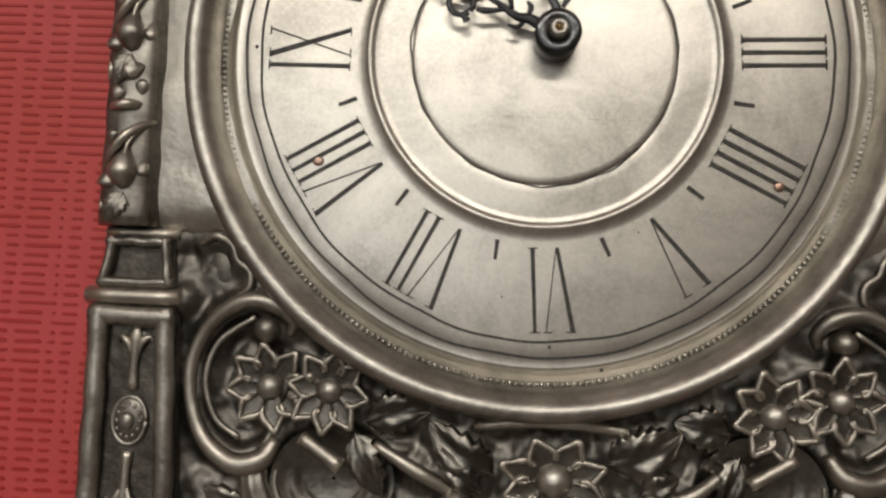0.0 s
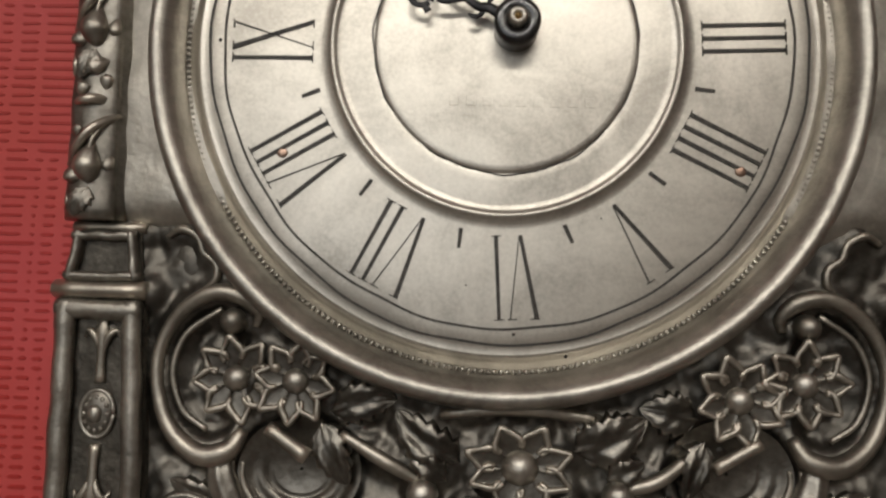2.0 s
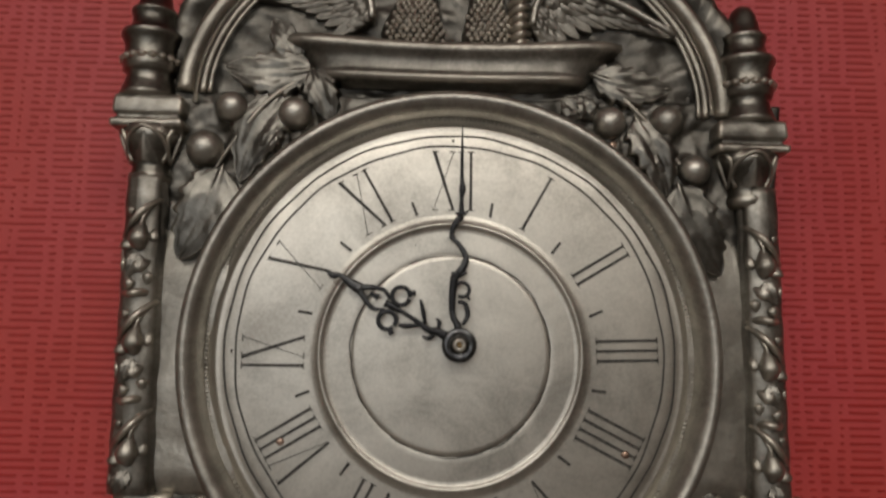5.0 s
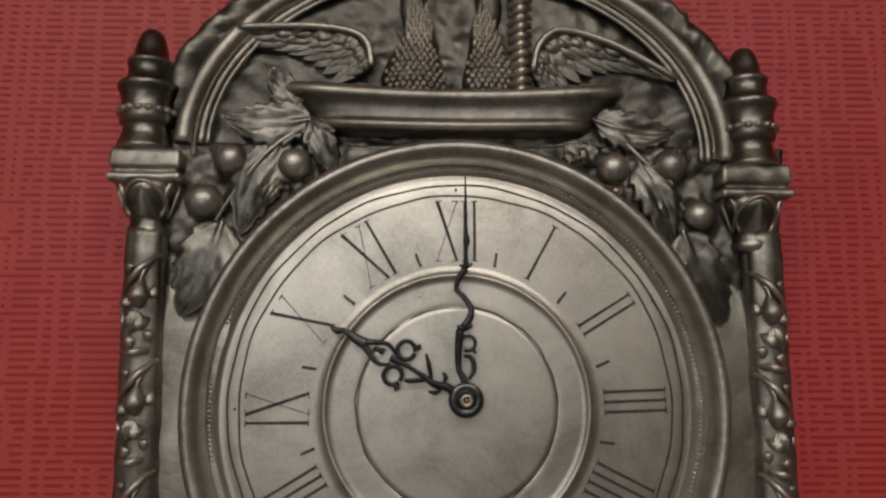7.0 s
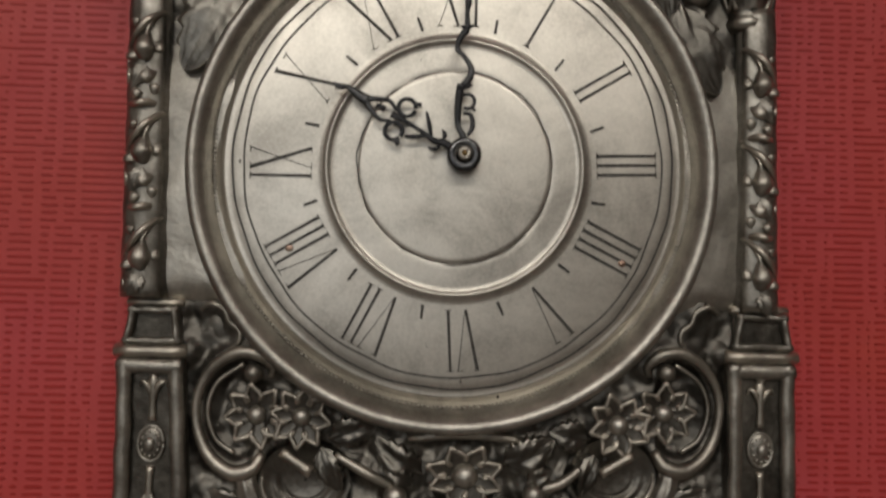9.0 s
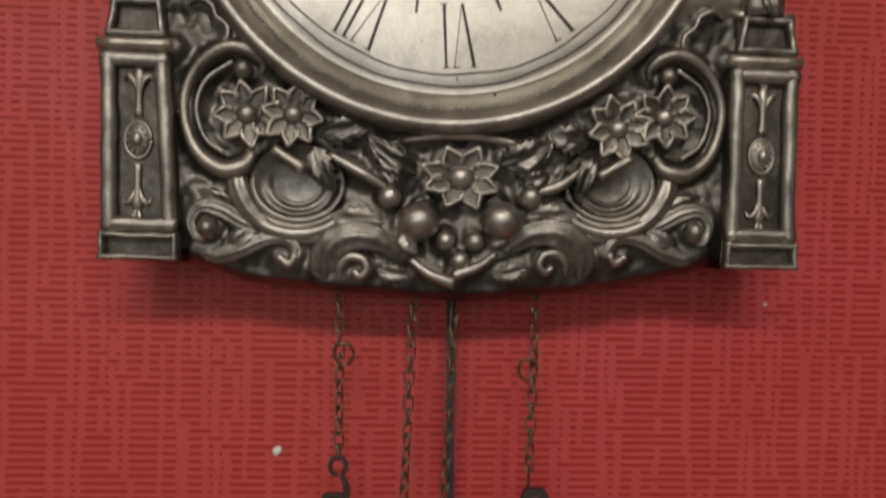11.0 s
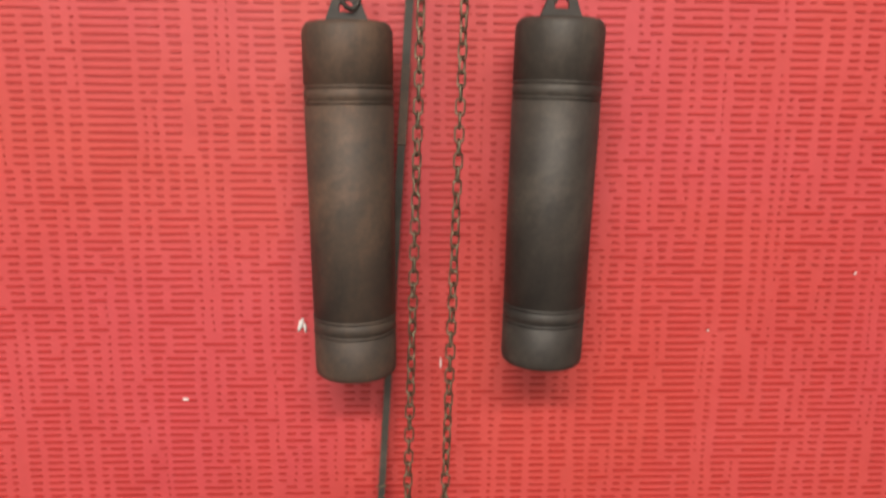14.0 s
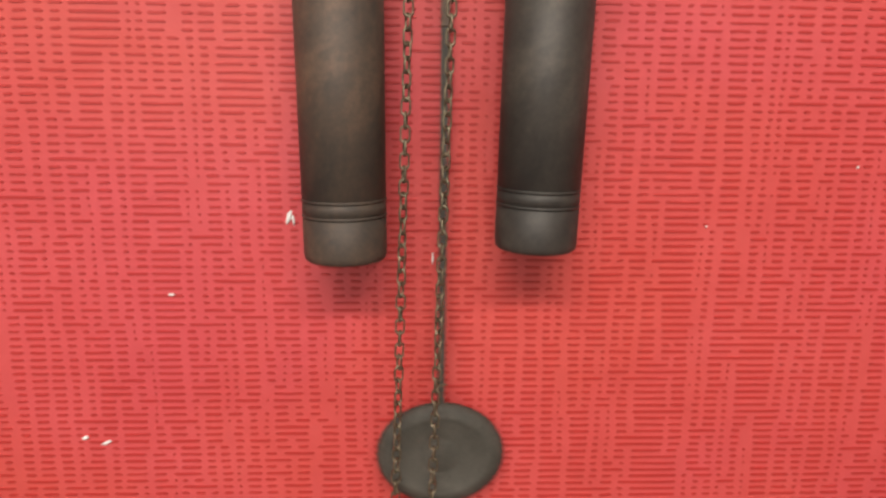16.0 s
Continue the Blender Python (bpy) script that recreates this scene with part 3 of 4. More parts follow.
part("pin", dome(0, 0, 0.0845, 0.0016, 0.0016, 0.002, 5, 12), BRASS, hub, "brass arbor tip")

# ---- pilasters, columns, finials ----
def frame_rim(corners, inset, d0, d1, name, parent, mat):
    """A raised, softly rounded and slightly dented frame along four corners, inset wide."""
    bm = bmesh.new()
    cu, cv = sum(c[0] for c in corners) / 4, sum(c[1] for c in corners) / 4
    rng = random.Random(int(abs(cu * 1e5) + abs(cv * 1e4)))
    r = inset / 2
    mid = [(u + math.copysign(r, cu - u), v + math.copysign(r, cv - v)) for u, v in corners]
    for a, b in zip(mid, mid[1:] + mid[:1]):
        n = 3 + int(math.hypot(b[0] - a[0], b[1] - a[1]) / 0.012)
        L = math.hypot(b[0] - a[0], b[1] - a[1])
        e = ((b[0] - a[0]) / L * r * 0.85, (b[1] - a[1]) / L * r * 0.85)
        p, q = (a[0] - e[0], a[1] - e[1]), (b[0] + e[0], b[1] + e[1])
        pts = []
        for i in range(n + 1):
            t = i / n
            k = rng.uniform(-0.0005, 0.0005) if 0 < i < n else 0
            pts.append((p[0] + (q[0] - p[0]) * t + k * e[1] / r, p[1] + (q[1] - p[1]) * t - k * e[0] / r, d0 + rng.uniform(-0.0004, 0.0004), r * rng.uniform(0.9, 1.02)))
        sweep(pts, 3, 10, (d1 - d0) / r, bm)
    return part(name, bm, mat, parent)


def pilaster(side):
    # u of inner and outer edges at top and bottom
    (a, b, e, f, top, low) = (-0.2115, -0.17, -0.2095, -0.1638, -0.13, -0.239) if side < 0 else (0.1735, 0.218, 0.1735, 0.219, -0.126, -0.236)
    body = part("pilaster", block([(e, low), (f, low), (b, top), (a, top)], 0.034, 0.066), PANEL, clock, "square pilaster with a sunk ornamented panel", soft=False)
    frame_rim([(e, low), (f, low), (b, top), (a, top)], 0.0102, 0.0685, 0.0725, "panel_frame", body, FRAME)
    base = low - 0.0165
    part("plinth", block([(e - 0.001, base), (f + 0.001, base), (f + 0.0005, low + 0.001), (e - 0.0005, low + 0.001)], 0.034, 0.067), PANEL, body, soft=False)
    frame_rim([(e - 0.001, base), (f + 0.001, base), (f + 0.0005, low + 0.001), (e - 0.0005, low + 0.001)], 0.0042, 0.0695, 0.0735, "plinth_frame", body, FRAME)
    part("cap_moulding", sweep([(a - 0.001, top + 0.004, 0.065, 0.0048), (b + 0.001, top + 0.004, 0.065, 0.0048)], 4, 10, 1.6), PEWTER, body)
    part("cap_block", block([(a + 0.003, top + 0.008), (b - 0.002, top + 0.008), (b - 0.005, top + 0.032), (a + 0.006, top + 0.032)], 0.034, 0.066), PANEL, body, soft=False)
    frame_rim([(a + 0.003, top + 0.008), (b - 0.002, top + 0.008), (b - 0.005, top + 0.032), (a + 0.006, top + 0.032)], 0.0052, 0.068, 0.0715, "cap_frame", body, FRAME)
    part("cap_moulding", sweep([(a + 0.004, top + 0.034, 0.062, 0.003), (b - 0.003, top + 0.034, 0.062, 0.003)], 4, 8, 1.6), PEWTER, body)
    # sunk panel: medallion, bell flowers
    c, m = (a + b + e + f) / 4, (-0.183 if side < 0 else -0.181)
    med = part("medallion", dome(c, m, 0.066, 0.0082, 0.0112, 0.0035), PEWTER, body, "oval beaded medallion")
    part("medallion_rim", sweep([(c + 0.0078 * math.cos(radians(g)), m + 0.0108 * math.sin(radians(g)), 0.067, 0.0011) for g in range(0, 361, 24)], 2, 8), POLISH, med)
    part("medallion_boss", dome(c, m, 0.0693, 0.0034, 0.0042, 0.0025), POLISH, med)
    for g in range(0, 360, 30):
        part("medallion_bead", dome(c + 0.0055 * math.cos(radians(g)), m + 0.0075 * math.sin(radians(g)), 0.0683, 0.0011, 0.0013, 0.001, 3, 6), POLISH, med)
    for s, v0 in ((1, m + 0.014), (-1, m - 0.014)):
        stem = part("bellflower_stem", sweep([(c, v0, 0.0667, 0.0028), (c, v0 + s * 0.012, 0.0673, 0.0022), (c, v0 + s * 0.024, 0.0667, 0.0036), (c, v0 + s * 0.03, 0.0665, 0.0015)], 4, 8, 0.7), PEWTER, body)
        for w in (-1, 1):
            for q in (0.024, 0.038):
                part("bellflower_petal", sweep([(c, v0 + s * (q - 0.012), 0.0667, 0.001), (c + w * 0.003, v0 + s * (q - 0.003), 0.068, 0.0018), (c + w * 0.0065, v0 + s * q, 0.0675, 0.0015), (c + w * 0.0085, v0 + s * (q - 0.003), 0.0665, 0.0006)], 4, 8, 0.8), PEWTER, stem)
    body.matrix_basis = pose(0, 0.007 * SIZE, 0)
    return body


pilaster(-1), pilaster(1)


def column(side):
    u0, u1 = (-0.1985, -0.2025) if side < 0 else (0.1945, 0.1945)   # axis below and above
    rng = random.Random(5 + side)
    prof = []
    for i in range(40):
        t = i / 39
        prof.append((t, 0.0122 - 0.0014 * t + 0.0003 * math.sin(t * 50)))
    bm = bmesh.new()
    sides = 72
    strip(bm, [[at(u0 + (u1 - u0) * t + (r * 1.0 + 0.0024 * abs(math.cos(4 * a)) ** 0.7) * math.cos(a), -0.093 + 0.198 * t, 0.056 + r * 0.95 * math.sin(a)) for a in (2 * math.pi * k / sides for k in range(sides))] for t, r in prof], ring=True, cap=True)
    col = part("column", bm, PEWTER, clock, "column wound with berry vines")
    # the vine: three sprays with a hanging bud, berries and an oval fruit
    for v0 in ((0.087, 0.022, -0.044) if side < 0 else (0.078, 0.014, -0.047)):
        c = u0 + (u1 - u0) * ((v0 + 0.093) / 0.198)
        g = -side                       # towards the dial

        def on(x, y, lift=0.0):
            x2 = min(abs(x) / 0.0136, 0.98)
            x *= 0.86
            return (c + g * x, v0 + y, 0.0555 + 0.0125 * math.sqrt(1 - x2 * x2) + lift)

        part("vine_stem", sweep([(*on(0.0132, 0.002, 0.002), 0.0019), (*on(0.005, -0.006, 0.0025), 0.0023), (*on(-0.004, -0.015, 0.002), 0.002), (*on(-0.0125, -0.024, 0.001), 0.0016)], 5, 8), PEWTER, col)
        part("vine_stem", sweep([(*on(0.009, -0.003, 0.001), 0.001), (*on(0.0045, -0.011, 0.002), 0.0011), (*on(0.003, -0.017, 0.002), 0.001)], 5, 8), PEWTER, col)
        bud = sweep([(*on(0.0035, -0.013, 0.0), 0.0012), (*on(0.002, -0.02, 0.0005), 0.0054), (*on(0.0015, -0.0255, 0.0008), 0.0064), (*on(0.002, -0.0305, 0), 0.0038), (*on(0.002, -0.033, -0.001), 0.0006)], 5, 12, 0.8)
        part("vine_leaf", bud, PEWTER, col)
        part("vine_stem", sweep([(*on(-0.011, -0.022), 0.0009), (*on(-0.0125, -0.032), 0.0012), (*on(-0.0105, -0.04), 0.0016), (*on(-0.0115, -0.046), 0.0008)], 5, 8), PEWTER, col)
        for x, y, dx, dy, r in ((-0.004, -0.006, -0.006, -0.003, 0.003), (-0.0075, -0.024, 0.0005, -0.0085, 0.0045), (0.0095, -0.038, -0.0105, -0.0065, 0.0042), (0.0108, -0.017, -0.0015, -0.0095, 0.0036), (0.001, -0.0525, -0.0085, -0.001, 0.0036), (0.0085, -0.0535, 0.0, 0.008, 0.0034)):
            if v0 + y + dy < -0.088:
                continue
            p = [on(x + dx * q, y + dy * q) for q in (0, 0.35, 0.75, 1.0)]
            part("vine_bud", sweep([(*p[0], 0.0008), (*p[1], r * 0.85), (*p[2], r), (*p[3], 0.0009)], 5, 10, 0.6), PEWTER, col)
        # a knotted tie across the shaft
        if v0 > -0.03:
            part("vine_tie", sweep([(*on(0.0134, -0.0605, 0.0), 0.0018), (*on(0.006, -0.0585, 0.001), 0.0026), (*on(-0.003, -0.0595, 0.001), 0.0022), (*on(-0.0134, -0.0575, 0.0), 0.0016)], 5, 8), PEWTER, col)
        part("vine_leaf", leaf_mesh(*on(0.003, -0.034)[:2], *on(-0.005, -0.048)[:2], 0.0048, on(-0.002, -0.04)[2] - 0.001, 0.004, 3), PEWTER, col)
    # capital
    top = 0.153 if side < 0 else 0.146
    ca, cb = (-0.2245, -0.179) if side < 0 else (0.165, 0.2115)
    mid = (ca + cb) / 2
    cap = part("capital", turned([(-0.054, 0.011), (-0.052, 0.0135), (-0.048, 0.0142), (-0.045, 0.0125), (-0.041, 0.0128), (-0.033, 0.0165), (-0.025, 0.0195), (-0.017, 0.0215)], mid, top, 0.052, 28), DUSK, clock, "flared capital with pointed leaves")
    for k in (-1, 1, 0):
        g = 1.3 - 0.8 * abs(k)

        def front(x, y, lift):
            r = float(np.interp(y, (-0.041, -0.033, -0.025, -0.017), (0.0128, 0.0165, 0.0195, 0.0215)))
            w = max(-0.95 * r, min(0.95 * r, g * x + k * 0.0178))
            return (mid + w, top + y, 0.052 + math.sqrt(r * r - w * w) + lift)

        arch = [(*front(x, y, 0.0003), 0.0013) for x, y in ((-0.0072, -0.0405), (-0.0095, -0.034), (-0.0085, -0.0265), (-0.0045, -0.0212), (0, -0.0192), (0.0045, -0.0212), (0.0085, -0.0265), (0.0095, -0.034), (0.0072, -0.0405))]
        leaf_rim = part("capital_leaf", sweep(arch, 3, 8), PEWTER, cap)
        bm = bmesh.new()
        strip(bm, [[at(*front(x * q, y, z * q)) for x, z in ((-0.0058, 0), (-0.0024, 0.001), (0, 0.0026), (0.0024, 0.001), (0.0058, 0))] for y, q in ((-0.0408, 1.0), (-0.035, 0.85), (-0.029, 0.5), (-0.0225, 0.12))])
        part("leaf_point", bm, PEWTER, leaf_rim)
    # moulded slab over the capital: rounded edges, worn a little uneven
    bm = bmesh.new()
    rows = []
    for y, o in ((-0.0195, -0.006), (-0.0192, -0.0015), (-0.0182, 0.0), (-0.0155, 0.0004), (-0.0138, -0.0004), (-0.0132, -0.0022), (-0.0118, -0.003), (-0.0104, -0.0024), (-0.0098, -0.0012), (-0.008, -0.0006), (-0.001, -0.001), (0.0016, -0.0016), (0.003, -0.0032), (0.0034, -0.008)):
        ring = []
        for j in range(41):
            x = 2 * j / 40 - 1
            turn = max(0.0, (abs(x) - 0.8) / 0.2)
            uu = mid + math.copysign(min(abs(x) / 0.82, 1.0), x) * ((cb - ca) / 2 + o)
            ring.append((uu, top + y, 0.0705 + o - 0.034 * turn**1.6))
        rows.append([at(p[0], p[1] + 0.0006 * noise.noise(Vector((p[0] * 90, p[1] * 30, 2.0))), p[2] + 0.0008 * noise.noise(Vector((p[0] * 110, p[1] * 160, side)))) for p in ring])
    strip(bm, rows)
    part("abacus", bm, PEWTER, cap, "worn moulded slab")
    # finial
    fu = mid + (0.002 if side > 0 else -0.005)
    fin = part("finial", turned([(0.0, 0.0195), (0.003, 0.0185), (0.009, 0.0162), (0.0155, 0.0148), (0.0168, 0.0155), (0.0182, 0.0172), (0.022, 0.018), (0.0265, 0.0176), (0.029, 0.0172), (0.035, 0.0172), (0.039, 0.0184), (0.0415, 0.0199), (0.0432, 0.0201), (0.0448, 0.0194), (0.0462, 0.0165), (0.05, 0.0144), (0.055, 0.0138), (0.0578, 0.0142), (0.059, 0.015), (0.0608, 0.015), (0.062, 0.0138), (0.0635, 0.0115), (0.07, 0.0103), (0.0765, 0.0087), (0.0785, 0.0078), (0.081, 0.0066), (0.0832, 0.0042), (0.084, 0.0005)], fu, top + 0.003, 0.054, 40), DUSK, clock, "turned urn finial with a row of beads")
    for k in range(9):
        a = radians(10 + 20 * k)
        part("finial_bead", dome(fu + 0.0172 * math.cos(a), top + 0.0288, 0.054 + 0.017 * math.sin(a), 0.0034, 0.0026, 0.003, 5, 10, under=0.9), PEWTER, fin)
    # embossed sheet between the finial and the arch
    bm = bmesh.new()
    far, near = (mid + side * 0.004, mid - side * 0.038)
    strip(bm, [[at(u, v, (0.047 if 0 < i < 24 and 0 < j < 16 else 0.036) + 0.002 * undulate(u, v, 60) + 0.0026 * abs(undulate(u, v + 2, 170))) for j, u in enumerate(np.linspace(far, near, 17))] for i, v in enumerate(np.linspace(top - 0.004, top + 0.066, 25))])
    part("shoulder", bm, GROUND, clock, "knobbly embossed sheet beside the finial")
    return col


column(-1), column(1)

# ---- ornament ----
def flower(u, v, R, d, turn=0.0, petals=8, tip=1.0):
    base = part("flower", dome(u, v, d - 0.005, R * 0.6, R * 0.6, 0.003, 5, 20), GROUND, clock, "star-shaped flower with eight cupped petals")
    part("boss", dome(u, v, d - 0.002, R * 0.37, R * 0.35, R * 0.34, 8, 18), POLISH, base, "round rubbed boss")
    rng = random.Random(int(u * 1e4))
    for k in range(petals):
        a = radians(turn + 360 * k / petals + rng.uniform(-4, 4))
        c, s, far = math.cos(a), math.sin(a), R * rng.uniform(0.94, 1.05)

        def spot(x, y):
            return u + c * x - s * y, v + tip * (s * x + c * y)

        bm = bmesh.new()
        half = R * 0.335
        edge = [(0.45 * far, 0.66 * half), (0.58 * far, 0.8 * half), (0.72 * far, 0.7 * half), (0.88 * far, 0.37 * half), (1.04 * far, 0.0)]
        rows = []
        for x, w in [(0.3 * far, 0.35 * half), *edge]:
            t = x / far
            rows.append([at(*spot(x, q * w / 3), d - 0.0016 + 0.0022 * t + 0.0012 * (abs(q) / 3) ** 2 + 0.0006 * (1 - abs(q) / 3)) for q in range(-3, 4)])
        strip(bm, rows)
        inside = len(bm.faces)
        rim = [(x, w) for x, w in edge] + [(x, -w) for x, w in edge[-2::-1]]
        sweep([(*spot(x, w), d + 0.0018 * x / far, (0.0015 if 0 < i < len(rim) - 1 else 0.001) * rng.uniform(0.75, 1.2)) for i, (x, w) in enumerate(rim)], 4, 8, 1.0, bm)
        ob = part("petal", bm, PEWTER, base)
        # Petal insides take a darker pewter: shade of the cup put into colour.
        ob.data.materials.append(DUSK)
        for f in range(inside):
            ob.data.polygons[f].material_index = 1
    return base


flower(-0.125, -0.165, 0.0185, 0.0585, 8)
flower(-0.0965, -0.165, 0.0178, 0.0625, -8)
flower(0.0065, -0.2, 0.0235, 0.0615, 22, tip=0.8)
flower(0.1035, -0.167, 0.0187, 0.062, 15)
flower(0.1325, -0.159, 0.0178, 0.062, 0)


def berry(name, u, v, r, d=0.06, squash=1.0, label=""):
    return part(name, dome(u, v, d, r * 1.06, r * squash * 1.06, r, 10, 24), POLISH if label else PEWTER, clock, label)


for u, v, r in ((-0.15, 0.151, 0.0098), (-0.109, 0.148, 0.0104), (-0.166, 0.123, 0.0114), (0.097, 0.147, 0.0102), (0.1345, 0.149, 0.0104), (0.152, 0.116, 0.0098)):
    berry("berry", u, v, r, 0.06, 1.0, "round rubbed pewter berry")
for u, v, r, q in ((-0.037, -0.213, 0.0068, 1), (0.05, -0.211, 0.0068, 1), (-0.002, -0.239, 0.0058, 1), (0.016, -0.239, 0.0058, 1), (0.007, -0.251, 0.0058, 1), (-0.019, -0.2275, 0.0124, 0.92), (0.032, -0.226, 0.0124, 0.92)):
    berry("fruit", u, v, r, 0.0615, q, "round embossed fruit")
for s, u, v in ((-1, -0.0185, -0.227), (1, 0.0315, -0.2255)):
    part("pear_neck", sweep([(u, v, 0.0635, 0.009), (u - s * 0.002, v + 0.0065, 0.063, 0.0072), (u - s * 0.004, v + 0.0125, 0.061, 0.003)], 4, 10), POLISH, clock)


def leaf(*a, mat=None, **k):
    return part("leaf", leaf_mesh(*a, **k), mat or LEAFY, clock, "veined embossed leaf")


# round the dial above
leaf(-0.097, 0.179, -0.156, 0.179, 0.0145, 0.058, 0.006, 5, 0.08)
leaf(-0.1, 0.18, -0.084, 0.143, 0.0105, 0.059, 0.006, 4)
leaf(-0.115, 0.168, -0.143, 0.102, 0.0155, 0.057, 0.007, 4, -0.06)
leaf(-0.152, 0.112, -0.177, 0.05, 0.0185, 0.063, 0.006, 4, 0.05)
leaf(-0.108, 0.184, -0.127, 0.214, 0.0095, 0.056, 0.005, 3)
leaf(-0.118, 0.14, -0.13, 0.118, 0.006, 0.06, 0.006, 3)
leaf(0.084, 0.181, 0.14, 0.172, 0.0125, 0.057, 0.006, 5, -0.08)
leaf(0.113, 0.152, 0.135, 0.097, 0.013, 0.059, 0.008, 4, 0.05)
leaf(0.128, 0.135, 0.137, 0.108, 0.007, 0.06, 0.006, 3)
leaf(0.139, 0.108, 0.166, 0.047, 0.017, 0.063, 0.006, 4, -0.05)
leaf(0.082, 0.15, 0.066, 0.164, 0.009, 0.057, 0.005, 3)
leaf(0.086, 0.148, 0.079, 0.166, 0.007, 0.058, 0.005, 3)
for pts in ([(-0.1, 0.176, 0.058, 0.0014), (-0.125, 0.157, 0.062, 0.0015), (-0.15, 0.125, 0.06, 0.0013), (-0.172, 0.085, 0.058, 0.001)], [(0.09, 0.178, 0.058, 0.0014), (0.112, 0.158, 0.061, 0.0015), (0.14, 0.125, 0.06, 0.0013), (0.16, 0.085, 0.058, 0.001)]):
    part("twig", sweep(pts, 5, 8), PEWTER, clock)
# Rust spots beside two berries, built as low domes.
for u, v in ((-0.108, 0.134), (0.1, 0.133)):
    part("rust_spot", dome(u, v, 0.057, 0.0036, 0.003, 0.002, 4, 10), COPPER, clock, "small raised orange-brown rust spot")

# below the dial
leaf(-0.08, -0.178, -0.05, -0.171, 0.0085, 0.06, 0.006, 4, 0.05)
leaf(-0.084, -0.183, -0.071, -0.211, 0.0075, 0.059, 0.006, 4, -0.04)
leaf(-0.02, -0.199, -0.05, -0.177, 0.0092, 0.058, 0.009, 4, 0.08)
leaf(0.03, -0.192, 0.063, -0.177, 0.0105, 0.058, 0.009, 6, -0.06)
leaf(0.086, -0.176, 0.06, -0.172, 0.009, 0.058, 0.006, 4)
leaf(0.088, -0.185, 0.08, -0.212, 0.0065, 0.06, 0.006, 4)
leaf(-0.026, -0.207, -0.045, -0.193, 0.006, 0.06, 0.006, 3)
leaf(0.045, -0.204, 0.062, -0.196, 0.006, 0.06, 0.006, 3)


def twig(name, pts, mat=None, flat=1.0, label=""):
    return part(name, sweep(pts, 6, 10, flat), mat or PEWTER, clock, label)


twig("rod", [(-0.108, -0.186, 0.063, 0.0034), (-0.089, -0.198, 0.065, 0.0038)], label="short round rod")
twig("rod", [(0.092, -0.197, 0.063, 0.003), (0.112, -0.185, 0.063, 0.0032)], label="short round rod")
twig("rod", [(-0.03, -0.178, 0.058, 0.0022), (0.005, -0.174, 0.061, 0.0034), (0.043, -0.178, 0.058, 0.0024)])
twig("twig", [(-0.075, -0.188, 0.06, 0.0022), (-0.056, -0.198, 0.0625, 0.0034), (-0.036, -0.209, 0.06, 0.0024)])
twig("twig", [(0.05, -0.209, 0.06, 0.0024), (0.068, -0.203, 0.062, 0.0034), (0.086, -0.189, 0.06, 0.002)])


